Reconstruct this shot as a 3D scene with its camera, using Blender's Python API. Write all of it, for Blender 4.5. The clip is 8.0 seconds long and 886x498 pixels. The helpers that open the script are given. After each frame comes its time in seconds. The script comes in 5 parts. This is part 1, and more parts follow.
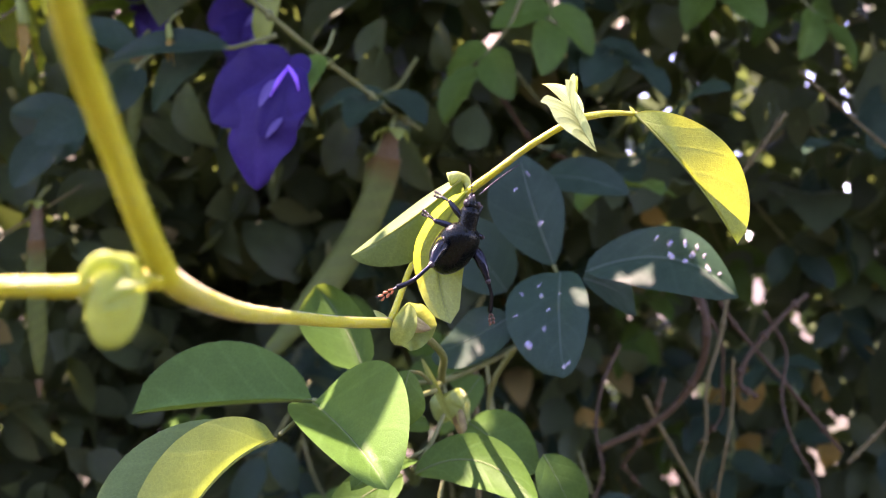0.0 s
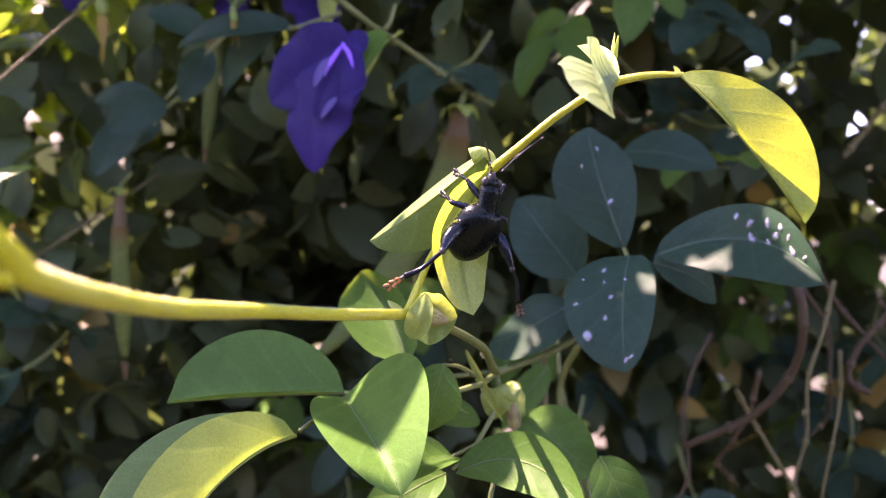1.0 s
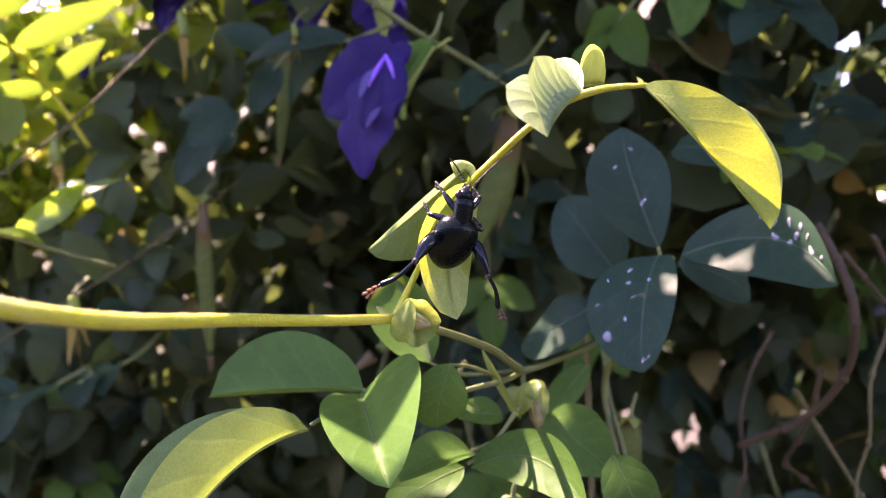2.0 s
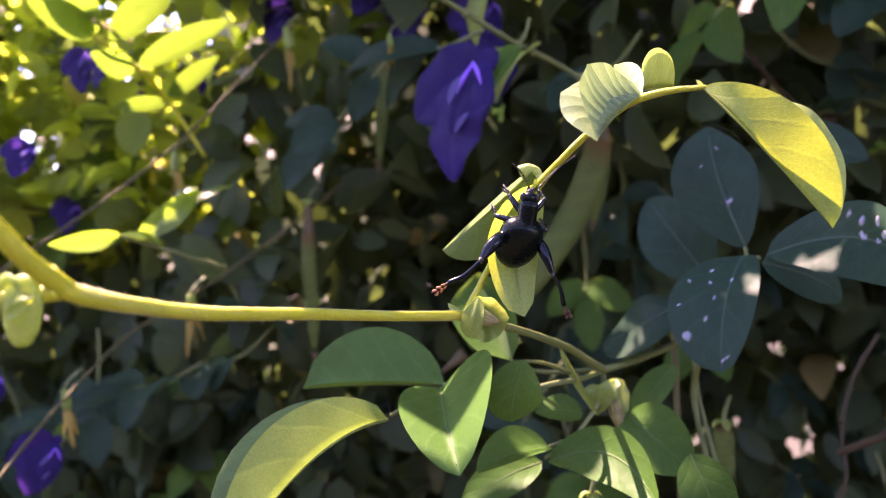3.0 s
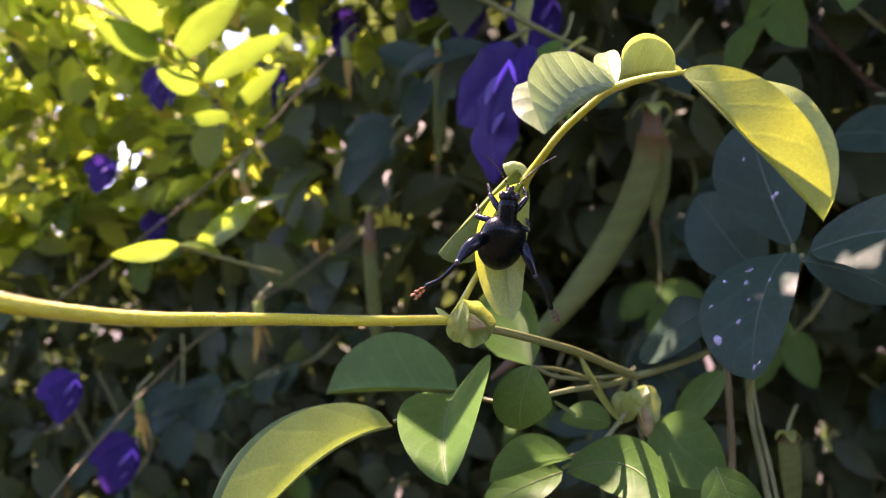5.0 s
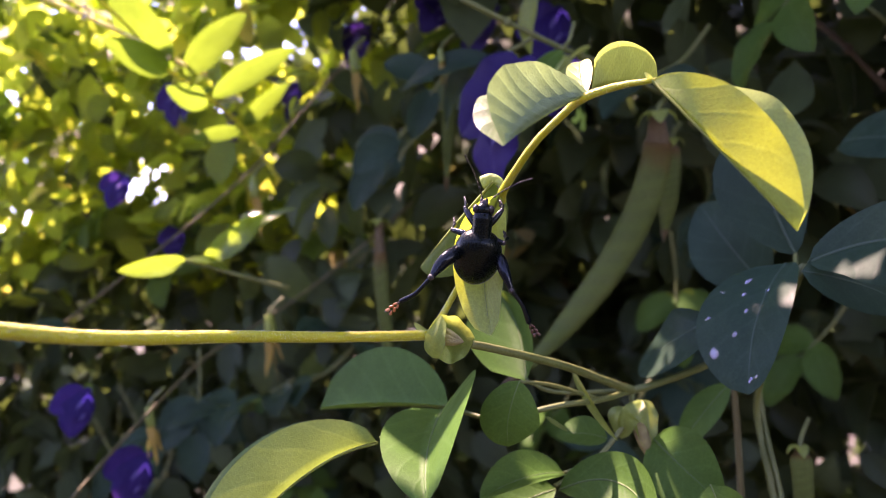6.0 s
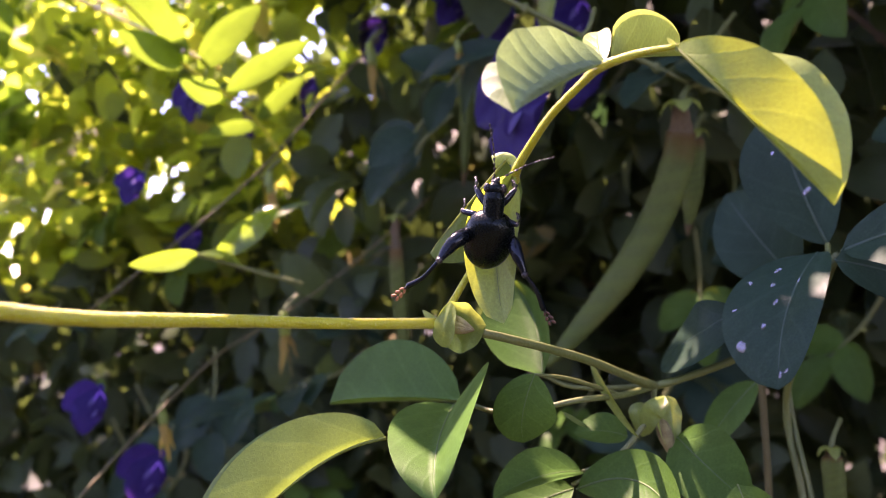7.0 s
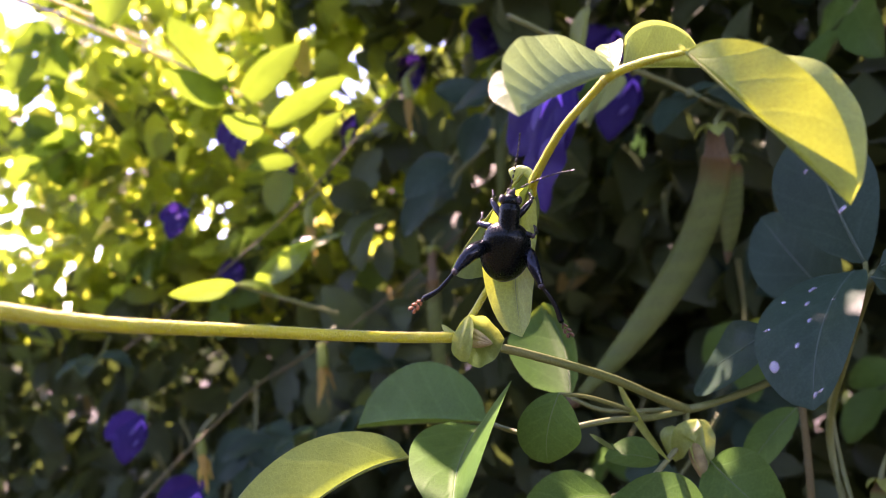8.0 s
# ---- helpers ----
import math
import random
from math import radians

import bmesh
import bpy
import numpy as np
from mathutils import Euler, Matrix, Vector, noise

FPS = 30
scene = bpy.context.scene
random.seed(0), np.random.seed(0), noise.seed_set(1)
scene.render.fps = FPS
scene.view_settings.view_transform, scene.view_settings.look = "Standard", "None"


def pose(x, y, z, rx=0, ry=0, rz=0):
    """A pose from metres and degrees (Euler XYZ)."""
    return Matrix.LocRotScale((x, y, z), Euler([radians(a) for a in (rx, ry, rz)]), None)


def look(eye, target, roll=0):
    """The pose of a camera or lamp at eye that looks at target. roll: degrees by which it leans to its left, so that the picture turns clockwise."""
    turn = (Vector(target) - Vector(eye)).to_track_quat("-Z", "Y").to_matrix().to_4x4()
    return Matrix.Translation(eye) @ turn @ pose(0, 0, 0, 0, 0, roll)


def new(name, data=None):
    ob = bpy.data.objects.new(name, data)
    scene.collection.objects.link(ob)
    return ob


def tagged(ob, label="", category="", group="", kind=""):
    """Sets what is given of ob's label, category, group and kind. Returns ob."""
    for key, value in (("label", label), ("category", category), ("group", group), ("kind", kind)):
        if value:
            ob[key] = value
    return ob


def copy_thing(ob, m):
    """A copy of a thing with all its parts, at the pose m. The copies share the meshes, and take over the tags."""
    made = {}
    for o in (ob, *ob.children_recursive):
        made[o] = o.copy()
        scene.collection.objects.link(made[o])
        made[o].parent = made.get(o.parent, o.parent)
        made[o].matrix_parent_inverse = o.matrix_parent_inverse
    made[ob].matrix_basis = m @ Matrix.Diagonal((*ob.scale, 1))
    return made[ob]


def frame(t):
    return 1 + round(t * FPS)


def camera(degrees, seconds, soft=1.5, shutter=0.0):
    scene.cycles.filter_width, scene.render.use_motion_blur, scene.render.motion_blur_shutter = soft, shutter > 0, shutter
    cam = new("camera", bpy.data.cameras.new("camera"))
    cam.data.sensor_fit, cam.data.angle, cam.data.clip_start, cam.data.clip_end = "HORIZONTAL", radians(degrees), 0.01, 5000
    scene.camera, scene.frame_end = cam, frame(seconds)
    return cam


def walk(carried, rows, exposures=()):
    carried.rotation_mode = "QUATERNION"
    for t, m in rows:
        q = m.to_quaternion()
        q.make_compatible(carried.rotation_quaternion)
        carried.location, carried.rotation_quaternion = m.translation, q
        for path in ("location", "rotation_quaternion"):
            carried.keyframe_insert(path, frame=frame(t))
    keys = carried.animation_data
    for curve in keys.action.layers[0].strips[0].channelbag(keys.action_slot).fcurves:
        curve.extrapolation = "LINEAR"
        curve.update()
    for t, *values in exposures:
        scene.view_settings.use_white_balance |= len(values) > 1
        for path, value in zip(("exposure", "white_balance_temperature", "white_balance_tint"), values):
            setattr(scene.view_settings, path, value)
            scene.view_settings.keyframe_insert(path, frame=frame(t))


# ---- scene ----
cam = camera(58.2, 8.0, soft=0.7)
METRES, EYE, TILT, LEAN, TURN = 0.13, 1.2, 0.0, 0.0, 0.0
ROWS = [
    (0.0, 0.0, 0.0, 0.0, 0.0, -0.0, 0.0),
    (0.5, 0.0412, 0.1078, -0.0195, 4.48, -0.86, 0.24),
    (1.0, 0.1422, 0.1308, 0.0038, 8.42, -1.32, 0.57),
    (2.5, 0.4204, 0.0826, 0.028, 21.1, -1.61, 2.03),
    (3.0, 0.4462, 0.0688, 0.0241, 24.91, -1.34, 2.05),
    (3.5, 0.5044, 0.1157, 0.0065, 27.66, -1.29, 2.22),
    (4.0, 0.5665, 0.1512, 0.013, 29.64, -1.13, 2.5),
    (4.5, 0.5798, 0.1738, 0.0094, 31.45, -1.01, 2.86),
    (6.0, 0.6688, 0.2608, 0.0096, 35.1, 0.32, 3.84),
    (6.5, 0.6376, 0.3008, -0.0063, 36.04, 0.46, 3.86),
    (7.0, 0.6436, 0.3238, -0.0226, 36.67, 0.72, 3.75),
    (7.5, 0.6676, 0.3317, -0.0566, 38.85, 2.16, 3.91),
    (8.0, 0.6763, 0.3493, -0.0666, 40.12, 3.93, 3.97),
]
walk(cam, [(t, pose(0, 0, EYE, TILT, LEAN, TURN) @ pose(METRES * x, METRES * y, METRES * z, 90 + pitch, roll, yaw)) for t, x, y, z, yaw, pitch, roll in ROWS],
     exposures=[(0.0, 3.52, 7450, 66), (3.0, 3.20, 7450, 66), (6.5, 2.93, 7450, 66), (8.0, 3.08, 7450, 66)])

# ---------------------------------------------------------------- camera's glass
cam.data.dof.use_dof = True
cam.data.dof.focus_distance = 0.158
cam.data.dof.aperture_fstop = 19.0

# ---------------------------------------------------------------- light
SUN_AZ, SUN_EL = 75.0, 60.0        # degrees left of +y, degrees up
az, el = radians(SUN_AZ), radians(SUN_EL)
TO_SUN = Vector((-math.sin(az) * math.cos(el), math.cos(az) * math.cos(el), math.sin(el)))

world = bpy.data.worlds.new("world")
scene.world = world
world.use_nodes = True
wn = world.node_tree
sky = wn.nodes.new("ShaderNodeTexSky")
sky.sky_type = "NISHITA"
sky.sun_disc = False
sky.sun_elevation = el
sky.sun_rotation = -az
sky.dust_density = 0.0
sky.air_density = 0.7
wn.links.new(sky.outputs[0], wn.nodes["Background"].inputs[0])
wn.nodes["Background"].inputs[1].default_value = 0.15

sun_data = bpy.data.lights.new("sun", "SUN")
sun_data.energy, sun_data.angle, sun_data.color = 4.3, radians(0.5), (1.0, 0.93, 0.8)
sun = new("sun", sun_data)
sun.matrix_basis = look(TO_SUN * 20, (0, 0, 0))


# ---------------------------------------------------------------- materials
class Nodes:
    """A short hand for node trees."""

    def __init__(self, name):
        self.mat = bpy.data.materials.new(name)
        self.mat.use_nodes = True
        self.tree = self.mat.node_tree
        self.bsdf = self.tree.nodes["Principled BSDF"]
        self.out = self.tree.nodes["Material Output"]

    def add(self, kind, **values):
        node = self.tree.nodes.new(kind)
        for key, value in values.items():
            setattr(node, key, value)
        return node

    def link(self, a, b):
        self.tree.links.new(a, b)

    def math(self, op, a, b=None, c=None):
        node = self.add("ShaderNodeMath", operation=op)
        for k, v in enumerate((a, b, c)):
            if v is None:
                continue
            if isinstance(v, (int, float)):
                node.inputs[k].default_value = v
            else:
                self.link(v, node.inputs[k])
        return node.outputs[0]

    def ramp(self, value, lo, hi, to_lo=0.0, to_hi=1.0):
        node = self.add("ShaderNodeMapRange", interpolation_type="SMOOTHSTEP")
        self.link(value, node.inputs[0])
        for k, v in enumerate((lo, hi, to_lo, to_hi)):
            node.inputs[1 + k].default_value = v
        return node.outputs[0]

    def mix(self, fac, a, b, blend="MIX"):
        node = self.add("ShaderNodeMix", data_type="RGBA", blend_type=blend)
        for k, v in ((0, fac), (6, a), (7, b)):
            if isinstance(v, (int, float)):
                node.inputs[k].default_value = v
            elif isinstance(v, tuple):
                node.inputs[k].default_value = (*v, 1.0)
            else:
                self.link(v, node.inputs[k])
        return node.outputs[2]

    def noise(self, scale, detail=3.0, rough=0.55):
        if not hasattr(self, "coord"):
            self.coord = self.add("ShaderNodeTexCoord")
        node = self.add("ShaderNodeTexNoise")
        node.inputs["Scale"].default_value = scale
        node.inputs["Detail"].default_value = detail
        node.inputs["Roughness"].default_value = rough
        self.link(self.coord.outputs["Object"], node.inputs["Vector"])
        return node.outputs["Fac"]

    def bump(self, height, strength, distance):
        node = self.add("ShaderNodeBump")
        node.inputs["Strength"].default_value = strength
        node.inputs["Distance"].default_value = distance
        self.link(height, node.inputs["Height"])
        return node.outputs[0]


def leaf_material(name, face, glow, share=0.45, rough=0.45, spec=0.35, vein=0.5, island=False, spread=0.35, tint=(0.5, 0.4, 0.08), dry=0.0, grow=4.5, waves=0.08):
    """A leaf: a waxy face that lets light through, with a midrib, side veins, mottling and small marks."""
    n = Nodes(name)
    uv = n.add("ShaderNodeUVMap")
    split = n.add("ShaderNodeSeparateXYZ")
    n.link(uv.outputs[0], split.inputs[0])
    u, v = split.outputs[0], split.outputs[1]
    side = n.math("MULTIPLY", n.math("ABSOLUTE", n.math("SUBTRACT", v, 0.5)), 2.0)
    rib = n.ramp(side, 0.0, 0.07, 1.0, 0.0)
    wob = n.math("MULTIPLY", n.noise(70.0), 0.5)
    phase = n.math("FRACT", n.math("ADD", n.math("SUBTRACT", n.math("MULTIPLY", u, grow), n.math("MULTIPLY", side, 1.35)), wob))
    lines = n.ramp(n.math("ABSOLUTE", n.math("SUBTRACT", phase, 0.5)), 0.0, 0.13, 1.0, 0.0)
    swell = n.math("COSINE", n.math("MULTIPLY", phase, 6.2832))
    veins = n.math("MAXIMUM", n.math("MULTIPLY", rib, 0.7), n.math("MULTIPLY", lines, 0.45))
    net = n.add("ShaderNodeTexVoronoi", feature="DISTANCE_TO_EDGE")
    net.inputs["Scale"].default_value = 1150.0
    n.link(n.coord.outputs["Object"], net.inputs["Vector"])
    cells = n.ramp(net.outputs["Distance"], 0.0, 0.12, 1.0, 0.0)
    if island:
        rnd = n.add("ShaderNodeNewGeometry").outputs["Random Per Island"]
    else:
        rnd = n.add("ShaderNodeObjectInfo").outputs["Random"]
    mottle = n.noise(160.0, 4.0)
    large = n.noise(38.0, 2.0)
    grain = n.noise(1500.0, 2.0, 0.7)
    shade = n.math("ADD", n.math("MULTIPLY", n.math("SUBTRACT", rnd, 0.5), spread), n.math("ADD", n.math("MULTIPLY", n.math("SUBTRACT", large, 0.5), 0.7), n.math("MULTIPLY", n.math("SUBTRACT", grain, 0.5), 0.45)))
    light = n.math("ADD", 1.0, shade)

    def toned(colour):
        warm = n.mix(n.math("MULTIPLY", veins, 0.35 * vein), colour, tuple(min(1.0, c * 1.9 + 0.03) for c in colour))
        if not island:
            warm = n.mix(n.math("MULTIPLY", cells, 0.18), warm, tuple(min(1.0, c * 1.45 + 0.01) for c in colour))
        warm = n.mix(n.math("MULTIPLY", n.ramp(mottle, 0.4, 0.75), 0.35), warm, tuple(c * 0.72 for c in colour))
        if dry:
            warm = n.mix(n.math("MULTIPLY", n.ramp(rnd, 1.0 - dry, 1.0), 0.8), warm, tint)
        node = n.add("ShaderNodeVectorMath", operation="SCALE")
        n.link(warm, node.inputs[0])
        n.link(light, node.inputs["Scale"])
        return node.outputs[0]

    height = n.math("ADD", n.math("MULTIPLY", veins, -0.5), n.math("ADD", n.math("MULTIPLY", cells, -0.10), n.math("ADD", n.math("MULTIPLY", swell, waves), n.math("ADD", n.math("MULTIPLY", mottle, 0.2), n.math("MULTIPLY", grain, 0.12)))))
    relief = n.bump(height, 0.45 * max(vein, 0.2), 0.0006)
    n.link(toned(face), n.bsdf.inputs["Base Color"])
    n.link(n.ramp(mottle, 0.3, 0.7, rough - 0.07, rough + 0.1), n.bsdf.inputs["Roughness"])
    n.bsdf.inputs["Specular IOR Level"].default_value = spec
    n.link(relief, n.bsdf.inputs["Normal"])
    through_light = n.add("ShaderNodeBsdfTranslucent")
    n.link(toned(glow), through_light.inputs["Color"])
    n.link(relief, through_light.inputs["Normal"])
    both = n.add("ShaderNodeMixShader")
    both.inputs[0].default_value = share
    n.link(n.bsdf.outputs[0], both.inputs[1])
    n.link(through_light.outputs[0], both.inputs[2])
    n.link(both.outputs[0], n.out.inputs[0])
    return n.mat


def skin_material(name, colour, second, rough=0.5, scale=300.0, amount=0.5, metal=0.0, bump=0.3, coat=0.0, spec=0.4, soft=0.0, end=None, deep=0.0, ribs=0.0):
    """A rind, bark or shell: two colours in patches and streaks, with fine relief."""
    n = Nodes(name)
    big, fine = n.noise(scale * 0.2, 3.0), n.noise(scale * 3.0, 4.0)
    rnd = n.add("ShaderNodeObjectInfo").outputs["Random"]
    f = n.math("ADD", n.ramp(big, 0.35, 0.68), n.math("MULTIPLY", n.math("SUBTRACT", rnd, 0.5), 0.4))
    col = n.mix(n.math("MULTIPLY", f, amount), colour, second)
    col = n.mix(n.math("MULTIPLY", n.ramp(fine, 0.45, 0.75), 0.35), col, tuple(c * 0.6 for c in colour))
    if ribs:                                                             # slanting swellings of the seeds
        lie = n.add("ShaderNodeSeparateXYZ")
        n.link(n.add("ShaderNodeUVMap").outputs[0], lie.inputs[0])
        slant = n.math("ADD", n.math("MULTIPLY", lie.outputs[0], ribs), n.math("MULTIPLY", n.math("ABSOLUTE", n.math("SUBTRACT", lie.outputs[1], 0.5)), 2.6))
        swell = n.math("SINE", n.math("ADD", n.math("MULTIPLY", slant, 6.2832), n.math("MULTIPLY", n.noise(scale * 0.3), 2.0)))
        col = n.mix(n.ramp(swell, -0.6, 0.9, 0.0, 0.22), col, tuple(c * 1.7 for c in colour))
        fine = n.math("ADD", fine, n.math("MULTIPLY", swell, 0.2))
    if end:                                                              # the stalk end dries to another colour
        axis = n.add("ShaderNodeSeparateXYZ")
        n.link(n.add("ShaderNodeUVMap").outputs[0], axis.inputs[0])
        along = n.math("ADD", axis.outputs[0], n.math("MULTIPLY", n.math("SUBTRACT", n.noise(scale * 0.5), 0.5), 0.16))
        col = n.mix(n.ramp(along, 0.0, 0.20), end, col)
    n.link(col, n.bsdf.inputs["Base Color"])
    n.link(n.ramp(fine, 0.3, 0.7, rough - 0.08, rough + 0.1), n.bsdf.inputs["Roughness"])
    n.bsdf.inputs["Metallic"].default_value = metal
    n.bsdf.inputs["Coat Weight"].default_value = coat
    if deep:                                                             # light wanders inside the flesh
        n.bsdf.inputs["Subsurface Weight"].default_value = 1.0
        n.bsdf.inputs["Subsurface Radius"].default_value = (0.9, 1.0, 0.2)
        n.bsdf.inputs["Subsurface Scale"].default_value = deep
    n.bsdf.inputs["Coat Roughness"].default_value = 0.12
    n.bsdf.inputs["Specular IOR Level"].default_value = spec
    n.link(n.bump(fine, bump, 0.0004), n.bsdf.inputs["Normal"])
    if soft:
        t = n.add("ShaderNodeBsdfTranslucent")
        n.link(col, t.inputs["Color"])
        both = n.add("ShaderNodeMixShader")
        both.inputs[0].default_value = soft
        n.link(n.bsdf.outputs[0], both.inputs[1])
        n.link(t.outputs[0], both.inputs[2])
        n.link(both.outputs[0], n.out.inputs[0])
    return n.mat


M_YOUNG = leaf_material("young_leaf", (0.25, 0.345, 0.10), (0.345, 0.43, 0.075), share=0.40, vein=0.8, spread=0.12, spec=0.25)
M_CRINKLED = leaf_material("crinkled_leaf", (0.145, 0.225, 0.095), (0.19, 0.285, 0.085), share=0.36, vein=1.0, spread=0.1, waves=0.25, grow=8.0)
M_TENDER = leaf_material("tender_leaf", (0.080, 0.150, 0.036), (0.15, 0.225, 0.03), share=0.34, rough=0.5, vein=0.6, spread=0.1, spec=0.2)
M_GOLD = leaf_material("yellowing_leaf", (0.25, 0.35, 0.08), (0.43, 0.53, 0.03), share=0.50, vein=0.6, spread=0.05, waves=0.05)
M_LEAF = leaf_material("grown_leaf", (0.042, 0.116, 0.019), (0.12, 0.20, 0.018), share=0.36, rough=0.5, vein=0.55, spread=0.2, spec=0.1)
# Copy of the grown leaf with shade put into its darker colour.
M_DARK = leaf_material("leaf_shaded_copy", (0.0145, 0.042, 0.023), (0.034, 0.098, 0.025), share=0.25, rough=0.5, spec=0.10, vein=0.45, spread=0.25)
# Brighter leaf tone with sunlight put in, for sprigs the sun reaches.
M_LEAF_LIT = leaf_material("leaf_lit_tone", (0.065, 0.135, 0.022), (0.16, 0.275, 0.02), share=0.62, rough=0.5, spec=0.1, vein=0.3, spread=0.2)
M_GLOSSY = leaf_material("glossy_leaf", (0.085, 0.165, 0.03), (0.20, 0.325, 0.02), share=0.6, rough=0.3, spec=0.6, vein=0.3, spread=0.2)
# Same hedge leaf twice: darker for shade, brighter with sunlight put into its colour.
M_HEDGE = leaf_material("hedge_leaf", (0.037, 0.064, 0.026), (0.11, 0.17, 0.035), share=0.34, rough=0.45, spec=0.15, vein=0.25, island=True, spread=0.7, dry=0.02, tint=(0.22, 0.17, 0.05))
M_HEDGE_LIT = leaf_material("hedge_leaf_lit", (0.10, 0.16, 0.03), (0.47, 0.60, 0.05), share=0.66, rough=0.45, spec=0.25, vein=0.25, island=True, spread=0.6, dry=0.05)
M_RIB = skin_material("leaf_rib", (0.075, 0.135, 0.030), (0.11, 0.165, 0.04), rough=0.5, scale=900.0, bump=0.3, soft=0.3)
# Rib for the shaded leaf copy, darkened along with it.
M_RIB_DARK = skin_material("leaf_rib_shaded", (0.034, 0.082, 0.045), (0.048, 0.105, 0.045), rough=0.55, scale=900.0, bump=0.3, soft=0.3)
M_RIB_YOUNG = skin_material("young_leaf_rib", (0.22, 0.30, 0.06), (0.30, 0.36, 0.08), rough=0.5, scale=900.0, bump=0.3, soft=0.55)
M_BRACT = leaf_material("bract", (0.17, 0.25, 0.055), (0.29, 0.37, 0.055), share=0.5, vein=0.35, spread=0.1)
M_PETAL = leaf_material("petal", (0.024, 0.015, 0.088), (0.056, 0.023, 0.18), share=0.40, rough=0.6, spec=0.15, vein=0.35, spread=0.3, grow=9.0)
M_THROAT = leaf_material("petal_throat", (0.35, 0.18, 0.75), (0.55, 0.25, 0.9), share=0.5, rough=0.6, spec=0.15, vein=0.3, spread=0.1, grow=9.0)
M_PALE = leaf_material("petal_heart", (0.12, 0.10, 0.28), (0.14, 0.11, 0.28), share=0.5, rough=0.6, spec=0.15, vein=0.2, spread=0.1)
M_HUSK = leaf_material("withered_petal", (0.28, 0.205, 0.055), (0.42, 0.31, 0.06), share=0.5, rough=0.8, spec=0.1, vein=0.6, spread=0.4)
M_BUD = skin_material("bud_husk", (0.13, 0.105, 0.035), (0.26, 0.24, 0.08), rough=0.7, scale=1200.0, bump=0.6, amount=0.9)
M_STEM = skin_material("green_stem", (0.32, 0.335, 0.006), (0.42, 0.43, 0.016), rough=0.40, scale=700.0, bump=0.8, deep=0.0008, spec=0.45)
M_HAIR = skin_material("stem_hair", (0.62, 0.62, 0.36), (0.72, 0.70, 0.45), rough=0.4, scale=2000.0, bump=0.0, soft=0.4)
# Much darker copy of the green stem: shade is put into its base colour.
M_STEM_DARK = skin_material("stem_shaded_copy", (0.075, 0.105, 0.022), (0.115, 0.13, 0.036), rough=0.55, scale=500.0, bump=0.5)
M_TWIG = skin_material("brown_twig", (0.034, 0.022, 0.006), (0.054, 0.036, 0.010), rough=0.8, scale=400.0, bump=0.9)
M_GREYTWIG = skin_material("grey_twig", (0.060, 0.055, 0.013), (0.088, 0.080, 0.020), rough=0.75, scale=400.0, bump=0.9)
M_STRAW = skin_material("straw_twig", (0.50, 0.44, 0.26), (0.62, 0.56, 0.36), rough=0.6, scale=400.0, bump=0.6, deep=0.003)
M_POD = skin_material("pod_rind", (0.056, 0.090, 0.018), (0.095, 0.125, 0.028), rough=0.6, spec=0.15, scale=260.0, bump=0.5, soft=0.25, end=(0.09, 0.056, 0.014), ribs=11.0)
M_PODEND = skin_material("pod_dry_end", (0.055, 0.042, 0.012), (0.09, 0.052, 0.015), rough=0.75, scale=260.0, bump=0.7)
M_SHELL = skin_material("beetle_shell", (0.004, 0.007, 0.006), (0.005, 0.010, 0.009), rough=0.26, scale=900.0, metal=0.6, bump=0.05, spec=0.2)
M_LEGBLUE = skin_material("beetle_leg", (0.005, 0.009, 0.011), (0.007, 0.014, 0.026), rough=0.2, scale=900.0, metal=0.6, bump=0.05, spec=0.35)
M_FOOT = skin_material("beetle_foot_pad", (0.34, 0.15, 0.06), (0.55, 0.30, 0.15), rough=0.5, scale=2000.0, soft=0.3)
M_CLAW = skin_material("beetle_dark_pad", (0.06, 0.03, 0.018), (0.16, 0.08, 0.04), rough=0.5, scale=2000.0)
M_JOINT = skin_material("beetle_joint", (0.008, 0.007, 0.008), (0.03, 0.024, 0.02), rough=0.3, scale=2500.0, bump=0.4)
M_SOIL = skin_material("soil", (0.045, 0.035, 0.022), (0.03, 0.05, 0.015), rough=0.95, scale=3.0, bump=0.9)

n = Nodes("water")
# White base and partial transmission keep a milky share, standing in for sky glints.
n.bsdf.inputs["Base Color"].default_value = (0.85, 0.9, 0.95, 1)
n.bsdf.inputs["Roughness"].default_value = 0.02
n.bsdf.inputs["IOR"].default_value = 1.33
n.bsdf.inputs["Transmission Weight"].default_value = 0.8
M_WATER = n.mat


# ---------------------------------------------------------------- builders
def V(*c):
    return np.array(c, dtype=float)


def unit(a):
    a = np.asarray(a, dtype=float)
    return a / max(np.linalg.norm(a), 1e-12)


def world_of(ob):
    m = ob.matrix_basis.copy()
    while ob.parent:
        ob = ob.parent
        m = ob.matrix_basis @ m
    return m


def mesh_of(name, verts, faces, uvs=None):
    me = bpy.data.meshes.new(name)
    me.from_pydata([tuple(v) for v in verts], [], [tuple(int(i) for i in f) for f in faces])
    if uvs is not None:
        layer = me.uv_layers.new(name="UVMap")
        idx = np.empty(len(me.loops), dtype=np.int32)
        me.loops.foreach_get("vertex_index", idx)
        layer.data.foreach_set("uv", np.asarray(uvs, dtype=np.float32)[idx].ravel())
    me.polygons.foreach_set("use_smooth", [True] * len(me.polygons))
    me.update()
    return me


def thing(name, at, label, category, group="", kind=""):
    ob = new(name)
    ob.matrix_basis = Matrix.Translation(Vector(at)) if not isinstance(at, Matrix) else at
    ob.empty_display_size = 0.01
    return tagged(ob, label, category, group, kind)


